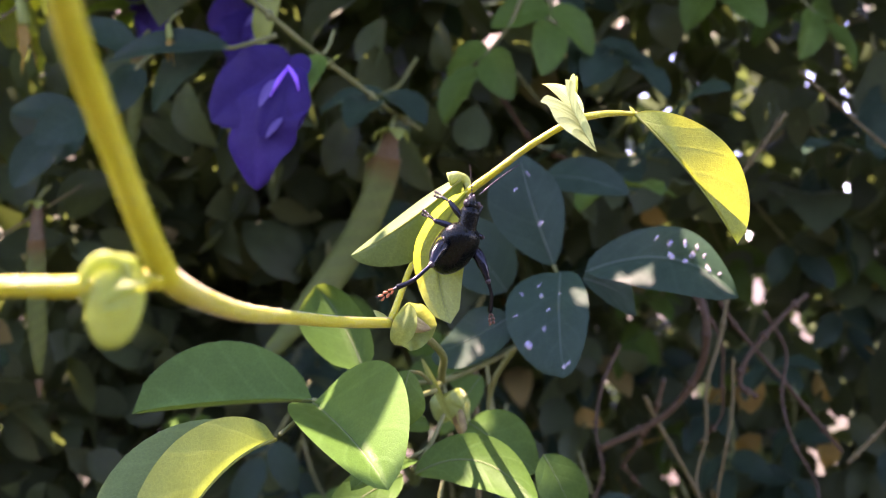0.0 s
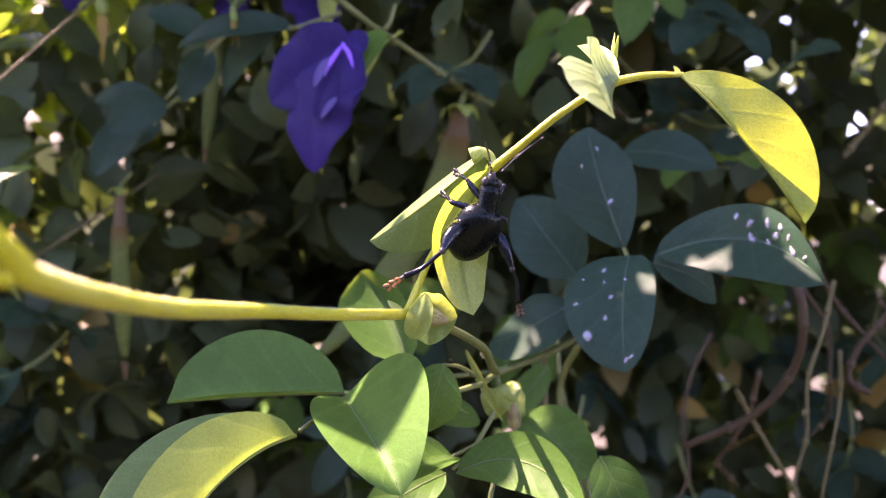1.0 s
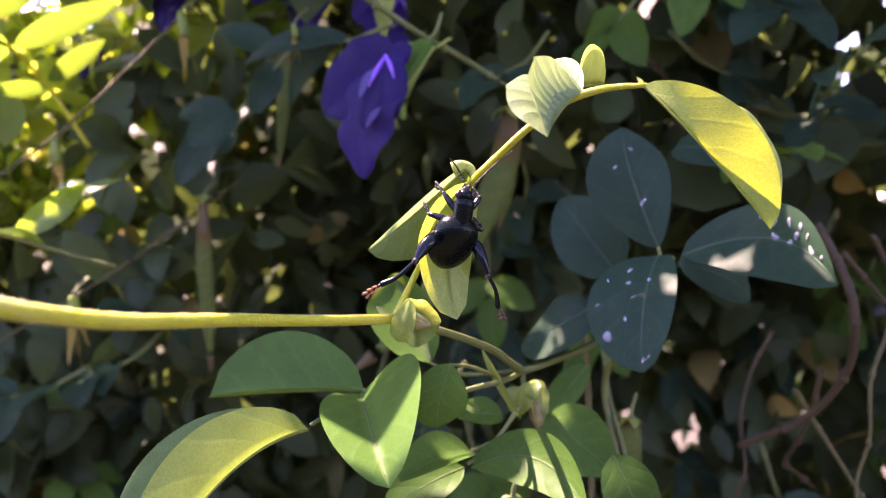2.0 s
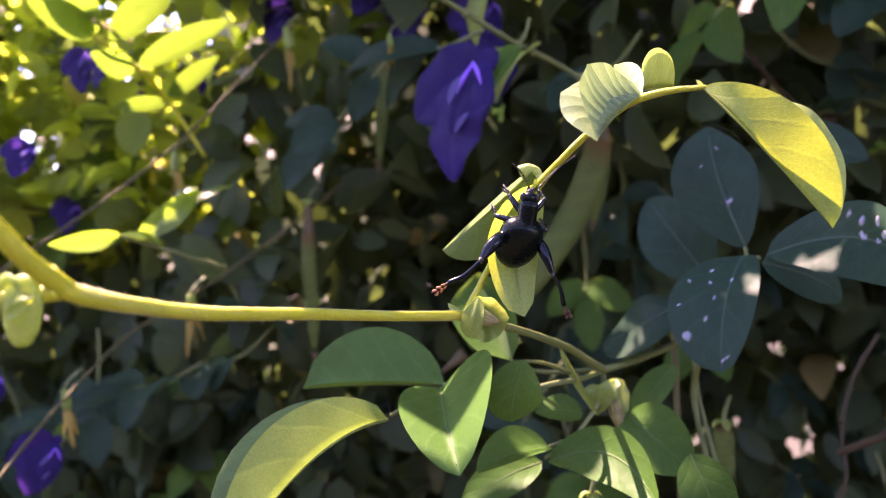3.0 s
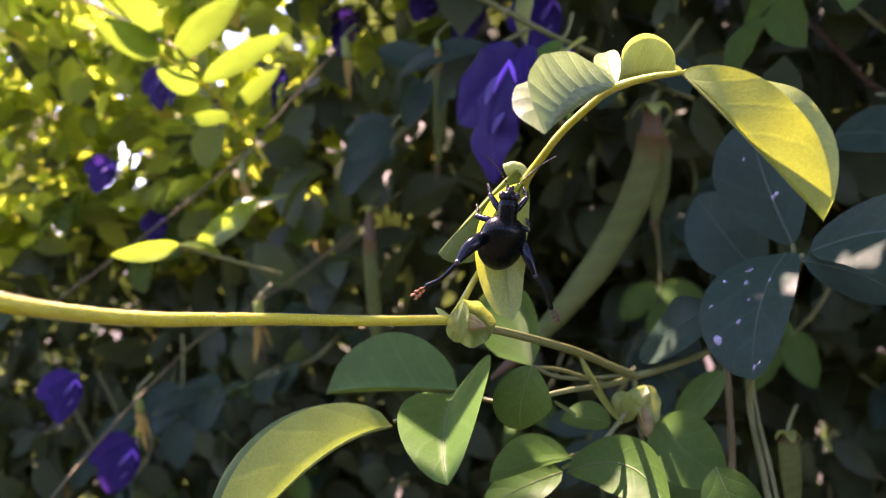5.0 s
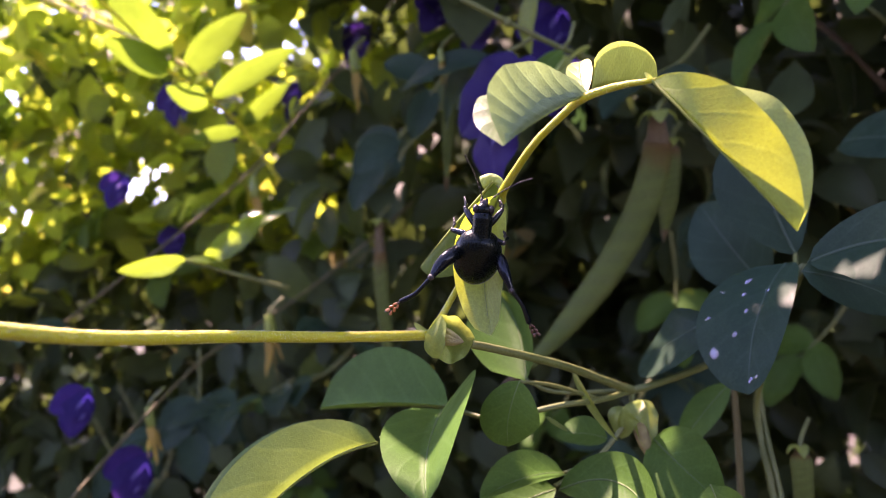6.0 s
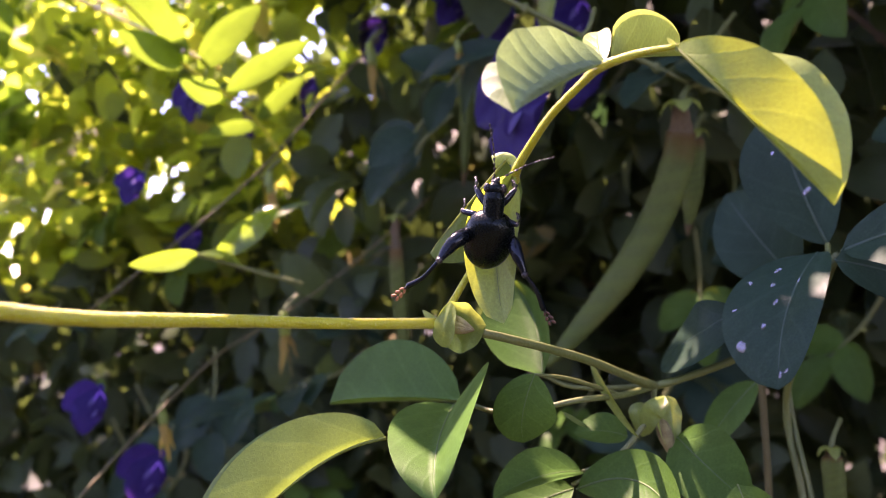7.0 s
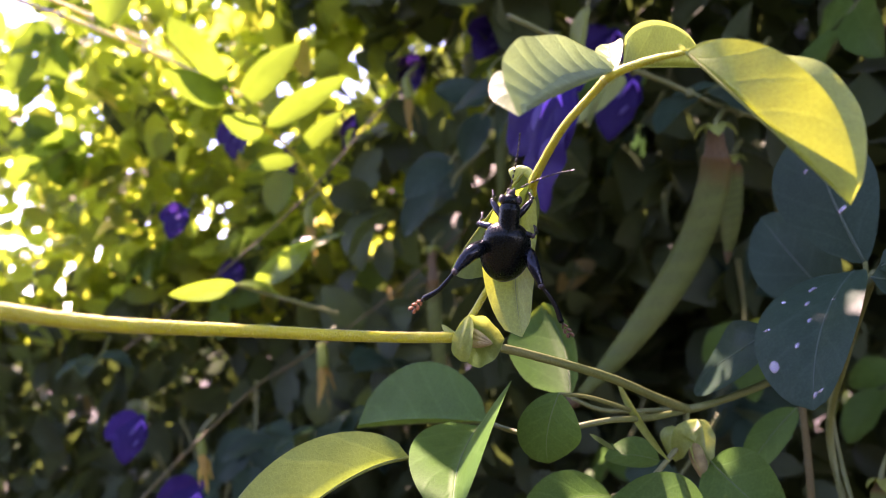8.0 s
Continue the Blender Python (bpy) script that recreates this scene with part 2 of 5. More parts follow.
def part(name, shape, material, parent, label="", pivot=None):
    """One mesh part under a thing or a part; the shape is given in the world's metres."""
    verts, faces, uvs = (*shape, None)[:3]
    inv = world_of(parent).inverted()
    pts = np.asarray(verts) @ np.array(inv.to_3x3()).T + np.array(inv.translation)
    shift = np.zeros(3)
    if pivot is not None:
        shift = np.array(inv @ Vector(pivot))
    ob = new(name, mesh_of(name, pts - shift, faces, uvs))
    ob.data.materials.append(material)
    ob.parent = parent
    ob.location = shift
    return tagged(ob, label) if label else ob


def spline(points, count):
    """A smooth line through the points (Catmull-Rom), evenly sampled."""
    p = np.asarray(points, dtype=float)
    p = np.vstack([2 * p[0] - p[1], p, 2 * p[-1] - p[-2]])
    out = []
    for s in np.linspace(0, len(p) - 3 - 1e-9, count):
        k, f = int(s), s - int(s)
        a, b, c, d = p[k:k + 4]
        out.append(0.5 * (2 * b + (c - a) * f + (2 * a - 5 * b + 4 * c - d) * f * f + (3 * b - a - 3 * c + d) * f ** 3))
    return np.array(out)


def tube(points, radii, rings=24, sides=10, rough=0.0, flat=1.0, seed=0):
    """A round or flattened stalk along a smooth line, with closed ends."""
    rng = np.random.default_rng(seed)
    line = spline(points, rings)
    rad = np.interp(np.linspace(0, 1, rings), np.linspace(0, 1, len(radii)), radii)
    t = np.gradient(line, axis=0)
    t /= np.linalg.norm(t, axis=1)[:, None] + 1e-12
    ref = V(0, 0, 1) if abs(t[0][2]) < 0.9 else V(0, 1, 0)
    verts, faces, uvs = [], [], []
    a = unit(np.cross(t[0], ref))
    for k in range(rings):
        a = unit(a - t[k] * np.dot(a, t[k]))
        b = np.cross(t[k], a)
        for j in range(sides):
            w = 2 * math.pi * j / sides
            r = rad[k] * (1 + rough * rng.normal())
            verts.append(line[k] + r * (math.cos(w) * a + flat * math.sin(w) * b))
            uvs.append((k / (rings - 1), j / sides))
    for k in range(rings - 1):
        for j in range(sides):
            q = (j + 1) % sides
            faces.append((k * sides + j, k * sides + q, (k + 1) * sides + q, (k + 1) * sides + j))
    faces.append(tuple(reversed(range(sides))))
    faces.append(tuple((rings - 1) * sides + j for j in range(sides)))
    return np.array(verts), faces, uvs


def blob(centre, radii, axes=None, rings=10, sides=14, profile=None):
    """A closed egg: radii along three axes; profile shapes it along the last axis."""
    ax = np.eye(3) if axes is None else np.array(axes, dtype=float)
    verts, faces = [], []
    for k in range(rings + 1):
        th = math.pi * k / rings
        z, r = -math.cos(th), math.sin(th)
        if profile:
            r *= profile(z)
        for j in range(sides):
            w = 2 * math.pi * j / sides
            loc = V(radii[0] * r * math.cos(w), radii[1] * r * math.sin(w), radii[2] * z)
            verts.append(np.asarray(centre) + loc @ ax)
    for k in range(rings):
        for j in range(sides):
            q = (j + 1) % sides
            faces.append((k * sides + j, k * sides + q, (k + 1) * sides + q, (k + 1) * sides + j))
    return np.array(verts), faces


def joined(*shapes):
    verts, faces, uvs, n0 = [], [], [], 0
    for s in shapes:
        v, f = np.asarray(s[0]), s[1]
        verts.append(v)
        faces += [tuple(i + n0 for i in q) for q in f]
        uvs += list(s[2]) if len(s) > 2 and s[2] is not None else [(0.5, 0.5)] * len(v)
        n0 += len(v)
    return np.vstack(verts), faces, uvs


def leaf_point(base, mid, tip, left, right, u, s, p=0.85, q=0.7, cup=0.12, wave=0.0, seed=0, hook=0.0):
    """A point of a leaf's blade: u from stalk to tip, s from the left edge (-1) to the right (1)."""
    base, mid, tip = V(*base), V(*mid), V(*tip)
    ctrl = 2 * mid - (base + tip) / 2
    pos = (1 - u) ** 2 * base + 2 * u * (1 - u) * ctrl + u * u * tip
    tan = unit(2 * (1 - u) * (ctrl - base) + 2 * u * (tip - ctrl))
    vec = V(*(left if s < 0 else right))
    size = np.linalg.norm(vec)
    d = unit(vec - tan * np.dot(vec, tan))
    w = math.sin(math.pi * min(max(u, 0.0), 1.0) ** p) ** q if 0 < u < 1 else 0.0
    nrm = np.cross(tan, d) * (1 if s >= 0 else -1)
    a = abs(s)
    ripple = wave * math.sin(u * 17 + seed * 1.7 + (2.0 if s < 0 else 0.0)) * a * a
    return pos + d * size * w * a + nrm * size * w * (cup * (a * a - a) * -1.6 + ripple) + tan * size * hook * a * (0.5 - u)


def leaf(base, mid, tip, left, right, nu=18, nv=5, rib=0.0, **kw):
    """A leaf as a blade bent along its midrib, with both halves free to fold, and a raised rib beneath."""
    verts, faces, uvs = [], [], []
    cols = 2 * nv + 1
    for k in range(nu + 1):
        u = k / nu
        for j in range(cols):
            s = (j - nv) / nv
            verts.append(leaf_point(base, mid, tip, left, right, u, s, **kw))
            uvs.append((u, 0.5 + 0.5 * s))
    for k in range(nu):
        for j in range(cols - 1):
            i = k * cols + j
            faces.append((i, i + 1, i + cols + 1, i + cols))
    if rib:
        mids = [leaf_point(base, mid, tip, left, right, u, 0.0) for u in (0, 0.2, 0.4, 0.6, 0.8, 0.95)]
        r = tube(mids, [rib * 1.4, rib, rib * 0.3], rings=12, sides=6)
        return joined((verts, faces, uvs), (r[0], r[1], [(0.5, 0.5)] * len(r[0])))
    return np.array(verts), faces, uvs


def ribbed(name, material, parent, label="", nu=18, nv=5, **kw):
    """A leaf part with its raised midrib as a part of its own."""
    blade = part(name, leaf(nu=nu, nv=nv, **kw), material, parent, label)
    size = np.linalg.norm(V(*kw["tip"]) - V(*kw["base"]))
    line = [leaf_point(u=u, s=0.0, **kw) for u in (0.0, 0.15, 0.3, 0.45, 0.6, 0.75, 0.9)]
    rib = M_RIB_DARK if material is M_DARK else M_RIB if material is M_LEAF else M_RIB_YOUNG
    part("midrib", tube(line, [size * 0.009, size * 0.006, size * 0.002], rings=22, sides=6), rib, blade, "slightly paler raised midrib")
    return blade


def five(base, mid, tip, left, right):
    """Leaf measures from five places: stalk end, middle of the rib, tip, and the two edges beside the middle."""
    m = V(*mid)
    return dict(base=base, mid=mid, tip=tip, left=tuple(V(*left) - m), right=tuple(V(*right) - m))


def simple(base, tip, normal, width, bend=0.1, fold=0.2):
    """Leaf measures from its stalk end, tip, the way its face looks, its width and its bend and fold."""
    b, t = V(*base), V(*tip)
    ax = unit(t - b)
    nn = unit(V(*normal) - ax * np.dot(V(*normal), ax))
    sd = np.cross(ax, nn)
    m = (b + t) / 2 + nn * bend * np.linalg.norm(t - b)
    return dict(base=b, mid=m, tip=t, left=-sd * width / 2 * math.cos(fold) + nn * width / 2 * math.sin(fold), right=sd * width / 2 * math.cos(fold) + nn * width / 2 * math.sin(fold))


def hairs(points, radii, count, length, seed):
    """Short fine hairs standing on a stalk."""
    rng = np.random.default_rng(seed)
    line = spline(points, 200)
    t = np.gradient(line, axis=0)
    t /= np.linalg.norm(t, axis=1)[:, None] + 1e-12
    rad = np.interp(np.linspace(0, 1, 200), np.linspace(0, 1, len(radii)), radii)
    verts, faces = [], []
    for _ in range(count):
        k = rng.integers(0, 200)
        d = rng.normal(size=3)
        d = unit(d - t[k] * np.dot(d, t[k]))
        s = np.cross(t[k], d) * 0.00003
        root = line[k] + d * rad[k] * 0.96 + t[k] * rng.uniform(-0.0003, 0.0003)
        end = root + unit(d + 0.35 * rng.normal(size=3)) * length * rng.uniform(0.5, 1.0)
        i = len(verts)
        verts += [root - s, root + s, root + t[k] * 0.00005, end]
        faces += [(i, i + 1, i + 3), (i + 1, i + 2, i + 3), (i + 2, i, i + 3)]
    return np.array(verts), faces


# ---------------------------------------------------------------- ground
def ground_sheet():
    size, cells = 150.0, 40
    g = np.sign(np.linspace(-1, 1, cells + 1)) * np.abs(np.linspace(-1, 1, cells + 1)) ** 3 * size
    verts = [(x, y, 0.03 * noise.noise(Vector((x * 0.7, y * 0.7, 0))) if abs(x) + abs(y) < 20 else 0.0) for y in g for x in g]
    faces = [(r * (cells + 1) + c, r * (cells + 1) + c + 1, (r + 1) * (cells + 1) + c + 1, (r + 1) * (cells + 1) + c) for r in range(cells) for c in range(cells)]
    ob = new("ground", mesh_of("ground", verts, faces))
    ob.data.materials.append(M_SOIL)
    return tagged(ob, "bare brown garden soil with green growth below the hedge", "ground", kind="structure")


ground_sheet()


# ---------------------------------------------------------------- added plain wall, unseen behind the camera, that blocks low sky light
def sky_block_wall():
    n = Nodes("weathered_added_wall")
    col = n.mix(n.ramp(n.noise(1.5), 0.35, 0.7), (0.10, 0.09, 0.075), (0.055, 0.06, 0.045))
    n.link(n.mix(n.math("MULTIPLY", n.noise(40.0), 0.5), col, (0.13, 0.12, 0.10)), n.bsdf.inputs["Base Color"])
    n.bsdf.inputs["Roughness"].default_value = 0.9
    n.link(n.bump(n.noise(60.0), 0.5, 0.004), n.bsdf.inputs["Normal"])
    bm = bmesh.new()
    bmesh.ops.create_cube(bm, size=1.0, matrix=Matrix.Translation((0, -1.7, 0.8)) @ Matrix.Diagonal((8.0, 0.2, 1.7, 1)))
    bmesh.ops.bevel(bm, geom=bm.edges[:], offset=0.02, segments=2, affect="EDGES")
    me = bpy.data.meshes.new("wall_added_behind")
    bm.to_mesh(me)
    bm.free()
    me.materials.append(n.mat)
    return tagged(new("wall_added_behind", me), "weathered grey-brown wall added out of view to block low sky light", "wall", kind="structure")


sky_block_wall()


# ---------------------------------------------------------------- the hedge of vines
def leaf_cloud(name, centres, lengths, material, seed, droop, face, label, nu=6, nv=2):
    """Many small leaves in one mesh: each with its own size, turn, bend and fold."""
    rng = np.random.default_rng(seed)
    n_leaf = len(centres)
    cols = 2 * nv + 1
    u = np.repeat(np.linspace(0, 1, nu + 1), cols)
    s = np.tile(np.linspace(-1, 1, cols), nu + 1)
    w = np.where((u > 0) & (u < 1), np.sin(np.pi * u ** 0.85) ** 0.72, 0.0)
    ax = np.asarray(droop) + rng.normal(size=(n_leaf, 3)) * 0.75
    ax /= np.linalg.norm(ax, axis=1)[:, None]
    nn = np.asarray(face) + rng.normal(size=(n_leaf, 3)) * 0.6
    nn -= ax * np.sum(ax * nn, axis=1)[:, None]
    nn /= np.linalg.norm(nn, axis=1)[:, None]
    sd = np.cross(ax, nn)
    wid = rng.uniform(0.24, 0.34, n_leaf)
    bend, fold = rng.uniform(-0.05, 0.25, n_leaf), rng.uniform(-0.1, 0.45, n_leaf)
    L = np.asarray(lengths)
    along = (u - 0.5)[None, :] * L[:, None]
    across = (s * w)[None, :] * (L * wid * np.cos(fold))[:, None]
    up = (np.abs(s) * w)[None, :] * (L * wid * np.sin(fold))[:, None] - (bend * L)[:, None] * ((2 * u - 1) ** 2)[None, :]
    verts = centres[:, None, :] + along[..., None] * ax[:, None, :] + across[..., None] * sd[:, None, :] + up[..., None] * nn[:, None, :]
    quad = np.array([(k * cols + j, k * cols + j + 1, (k + 1) * cols + j + 1, (k + 1) * cols + j) for k in range(nu) for j in range(cols - 1)])
    per = (nu + 1) * cols
    faces = (quad[None] + (np.arange(n_leaf) * per)[:, None, None]).reshape(-1, 4)
    me = bpy.data.meshes.new(name)
    me.vertices.add(n_leaf * per)
    me.vertices.foreach_set("co", verts.astype(np.float32).ravel())
    me.loops.add(faces.size)
    me.loops.foreach_set("vertex_index", faces.astype(np.int32).ravel())
    me.polygons.add(len(faces))
    me.polygons.foreach_set("loop_start", np.arange(0, faces.size, 4, dtype=np.int32))
    me.polygons.foreach_set("use_smooth", np.ones(len(faces), dtype=bool))
    layer = me.uv_layers.new(name="UVMap")
    uv1 = np.stack([u, 0.5 + 0.5 * s], axis=1)
    layer.data.foreach_set("uv", np.tile(uv1, (n_leaf, 1))[faces.ravel()].astype(np.float32).ravel())
    me.update(calc_edges=True)
    ob = new(name, me)
    ob.data.materials.append(material)
    return tagged(ob, label, "foliage", kind="stuff")


def hedge_front(x, z):
    """How near the hedge's leaves come to the path, by place along it and height."""
    f = 0.41 + 0.035 * np.sin(x * 9.0 + z * 5) + 0.025 * np.sin(x * 23.0 - z * 17)
    f = f + 0.15 * np.clip((1.24 - z) / 0.06, 0, 1) * np.clip((x + 0.24) / 0.08, 0, 1) * np.clip((0.34 - x) / 0.1, 0, 1)       # a hollow low down
    f = np.where(x < -0.30, f - 0.35 * (-0.30 - x), f)                       # it comes forward past the left end
    # Lip bulges forward above the view so that the hedge shades the vines.
    lip = np.clip((z - 1.34) / 0.08, 0, 1) * np.clip((x + 0.26) / 0.05, 0, 1)
    return f * (1 - lip) + lip * (0.305 + 0.012 * np.sin(x * 31.0))


def hedge_top(x):
    return 1.62 + 0.02 * np.sin(x * 14.0) - 0.16 * np.clip((-0.30 - x) / 0.06, 0, 1) - 0.14 * np.clip((-0.66 - x) / 0.05, 0, 1)


def fill(seed, count, lo, hi, depth):
    """Places for leaves inside the hedge, thickest at its front."""
    rng = np.random.default_rng(seed)
    out = []
    total = 0
    while total < count:
        p = rng.uniform(lo, hi, size=(count, 3))
        front = hedge_front(p[:, 0], p[:, 2])
        d = p[:, 1] - front
        keep = (d > 0) & (d < depth) & (p[:, 2] < hedge_top(p[:, 0]) - 0.25 * np.clip(d - 0.2, 0, 1))
        keep &= (rng.uniform(size=count) < np.where((p[:, 2] > 1.235) & (p[:, 2] < 1.37) & (p[:, 0] > -0.3), 0.8, 1.0))     # thinner at half height
        out.append(p[keep])
        total += int(keep.sum())
    return np.vstack(out)[:count]


def sunny_way(c):
    """Leaves that would stand between the sun and the two sprigs at the hedge's left are missing."""
    k = (c[:, 2] - 1.30) * 0.576
    c = c[(c[:, 2] < 1.31) | (np.hypot(c[:, 0] + k + 0.235, c[:, 1] - 0.30 - 0.26 * k) > 0.055)]
    k = (c[:, 2] - 1.21) * 0.576
    return c[(c[:, 2] < 1.215) | (np.hypot(c[:, 0] + k + 0.195, c[:, 1] - 0.265 - 0.26 * k) > 0.045)]


def hedge():
    rng = np.random.default_rng(5)
    c = fill(11, 11000, (-0.75, 0.25, 0.8), (0.60, 1.0, 1.65), 0.42)
    d, luck = c[:, 1] - hedge_front(c[:, 0], c[:, 2]), np.random.default_rng(3).uniform(size=len(c))
    c = c[~((c[:, 0] < -0.32) & (c[:, 2] > 1.26) & (d < 0.16)) & ~((c[:, 0] < -0.34) & (c[:, 2] > 1.24) & (d < 0.26) & (luck < 0.8))]
    c = sunny_way(c)
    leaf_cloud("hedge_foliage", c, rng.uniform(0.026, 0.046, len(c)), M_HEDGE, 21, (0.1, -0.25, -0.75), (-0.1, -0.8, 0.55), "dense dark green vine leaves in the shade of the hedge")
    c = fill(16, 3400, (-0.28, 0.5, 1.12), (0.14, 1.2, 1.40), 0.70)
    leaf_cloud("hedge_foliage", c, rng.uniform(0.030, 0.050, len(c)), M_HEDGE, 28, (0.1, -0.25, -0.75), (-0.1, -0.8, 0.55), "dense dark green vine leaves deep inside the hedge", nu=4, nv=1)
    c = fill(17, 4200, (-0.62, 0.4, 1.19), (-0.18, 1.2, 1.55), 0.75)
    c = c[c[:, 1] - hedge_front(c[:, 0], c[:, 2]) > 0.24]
    # The lit copy here stands in for bright glints among the dark leaves.
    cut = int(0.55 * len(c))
    leaf_cloud("hedge_foliage", c[cut:], rng.uniform(0.034, 0.054, len(c) - cut), M_HEDGE_LIT, 30, (0.1, -0.25, -0.75), (-0.1, -0.8, 0.55), "dense vine leaves deep inside the hedge, light put into their yellow-green", nu=4, nv=1)
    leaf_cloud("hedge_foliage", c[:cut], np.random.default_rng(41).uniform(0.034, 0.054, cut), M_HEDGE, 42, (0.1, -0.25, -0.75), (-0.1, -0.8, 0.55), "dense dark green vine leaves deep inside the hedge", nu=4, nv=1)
    # Added lip leaves, out of view, that keep sun off the leaves beneath.
    c = fill(14, 1500, (-0.27, 0.28, 1.36), (0.32, 0.44, 1.52), 0.12)
    leaf_cloud("hedge_foliage", c, rng.uniform(0.026, 0.042, len(c)), M_HEDGE, 24, (0.1, -0.3, -0.5), (-0.2, -0.5, 0.8), "vine leaves added out of view above to shade what lies below")
    # Unseen leaves added overhead to dapple the vines with shade.
    c = np.random.default_rng(31).uniform((-0.226, 0.240, 1.40), (0.054, 0.370, 1.47), size=(560, 3))
    for x, y, r in ((-0.170, 0.264, 0.026), (-0.134, 0.291, 0.014), (-0.084, 0.288, 0.0135), (-0.068, 0.283, 0.011), (-0.134, 0.258, 0.016), (-0.136, 0.230, 0.022), (-0.036, 0.265, 0.018), (-0.203, 0.243, 0.012)):
        c = c[np.hypot(c[:, 0] - x - 0.55 * (1.42 - c[:, 2]), c[:, 1] - y) > r]          # gaps that let the sun through
    leaf_cloud("hedge_foliage", c, rng.uniform(0.026, 0.038, len(c)), M_HEDGE, 25, (0.1, -0.5, -0.3), (-0.2, 0.1, 1.0), "vine leaves added out of view above to shade what lies below")
    # Canopy added to keep sun off the hedge's lower left.
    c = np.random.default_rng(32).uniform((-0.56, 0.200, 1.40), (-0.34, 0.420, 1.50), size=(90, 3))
    leaf_cloud("hedge_foliage", c, rng.uniform(0.022, 0.038, len(c)), M_HEDGE_LIT, 26, (0.1, -0.5, -0.3), (-0.2, 0.1, 1.0), "vine leaves added at the hedge's top to shade its lower left")
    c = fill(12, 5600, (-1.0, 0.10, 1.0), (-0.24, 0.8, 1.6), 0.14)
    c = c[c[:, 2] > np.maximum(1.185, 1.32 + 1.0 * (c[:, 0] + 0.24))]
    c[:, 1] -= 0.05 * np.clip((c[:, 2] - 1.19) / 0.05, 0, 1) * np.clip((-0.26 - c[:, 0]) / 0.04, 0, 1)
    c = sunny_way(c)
    leaf_cloud("hedge_foliage", c, rng.uniform(0.018, 0.034, len(c)), M_HEDGE_LIT, 22, (0.25, -0.35, -0.35), (-0.2, -0.45, 0.8), "vine leaves at the hedge's top, sunlight put into their yellow-green")
    # Small cluster added above to shade a grey-green sprig.
    c = np.random.default_rng(33).uniform((-0.335, 0.375, 1.40), (-0.275, 0.440, 1.47), size=(40, 3))
    leaf_cloud("hedge_foliage", c, rng.uniform(0.026, 0.038, len(c)), M_HEDGE, 29, (0.1, -0.5, -0.3), (-0.2, 0.1, 1.0), "vine leaves added out of view above to shade what lies below")
    c = fill(15, 16, (0.06, 0.30, 1.02), (0.32, 0.60, 1.24), 0.10)
    leaf_cloud("dry_leaves", c, rng.uniform(0.02, 0.04, len(c)), M_HUSK, 27, (0.1, -0.3, -0.8), (-0.1, -0.6, 0.4), "brown withered leaves caught in the hedge")
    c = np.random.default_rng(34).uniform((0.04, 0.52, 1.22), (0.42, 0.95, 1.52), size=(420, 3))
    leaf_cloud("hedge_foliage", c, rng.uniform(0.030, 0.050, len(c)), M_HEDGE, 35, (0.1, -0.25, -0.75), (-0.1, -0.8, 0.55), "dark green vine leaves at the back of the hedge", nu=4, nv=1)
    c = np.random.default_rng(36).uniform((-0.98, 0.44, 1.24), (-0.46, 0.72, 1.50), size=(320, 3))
    leaf_cloud("hedge_foliage", c, rng.uniform(0.024, 0.042, len(c)), M_HEDGE_LIT, 37, (0.25, -0.35, -0.35), (-0.2, -0.45, 0.8), "vine leaves at the back of the hedge, sunlight put into their yellow-green", nu=4, nv=1)
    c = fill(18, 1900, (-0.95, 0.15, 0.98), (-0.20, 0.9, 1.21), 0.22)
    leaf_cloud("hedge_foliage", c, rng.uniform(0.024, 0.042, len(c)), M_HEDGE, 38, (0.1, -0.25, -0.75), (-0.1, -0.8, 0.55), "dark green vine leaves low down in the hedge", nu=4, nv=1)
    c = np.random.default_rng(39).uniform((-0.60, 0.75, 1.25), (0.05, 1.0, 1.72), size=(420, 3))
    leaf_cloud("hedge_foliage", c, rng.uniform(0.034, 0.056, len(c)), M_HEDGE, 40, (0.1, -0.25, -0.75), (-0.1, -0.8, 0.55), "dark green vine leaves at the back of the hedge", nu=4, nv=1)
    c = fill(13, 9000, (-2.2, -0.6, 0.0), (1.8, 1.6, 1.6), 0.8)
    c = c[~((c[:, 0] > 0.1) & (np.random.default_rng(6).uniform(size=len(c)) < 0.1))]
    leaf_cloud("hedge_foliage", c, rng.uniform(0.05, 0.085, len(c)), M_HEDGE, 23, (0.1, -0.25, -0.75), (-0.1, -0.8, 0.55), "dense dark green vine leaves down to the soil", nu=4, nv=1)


hedge()


# ---------------------------------------------------------------- vine with the beetle
NODE, JOIN, KNOT, BIG = (-0.0111, 0.1671, 1.1845), (0.0058, 0.1715, 1.2126), (0.0284, 0.1631, 1.2268), (0.0405, 0.1662, 1.2282)
FORK = (-0.0280, 0.0790, 1.1972)
RISE = [NODE, (-0.0090, 0.1712, 1.1905), (-0.0068, 0.1752, 1.1965), (-0.0020, 0.1788, 1.2045), (0.0030, 0.1755, 1.2100), JOIN, (0.0113, 0.1680, 1.2165), (0.0171, 0.1657, 1.2208), (0.0241, 0.1645, 1.2251), KNOT, (0.0345, 0.1645, 1.2280), BIG]
RISE_R = [0.0008, 0.00070, 0.00066, 0.00066, 0.0007, 0.0009, 0.00075, 0.0007, 0.0007, 0.0008, 0.00062, 0.0004]


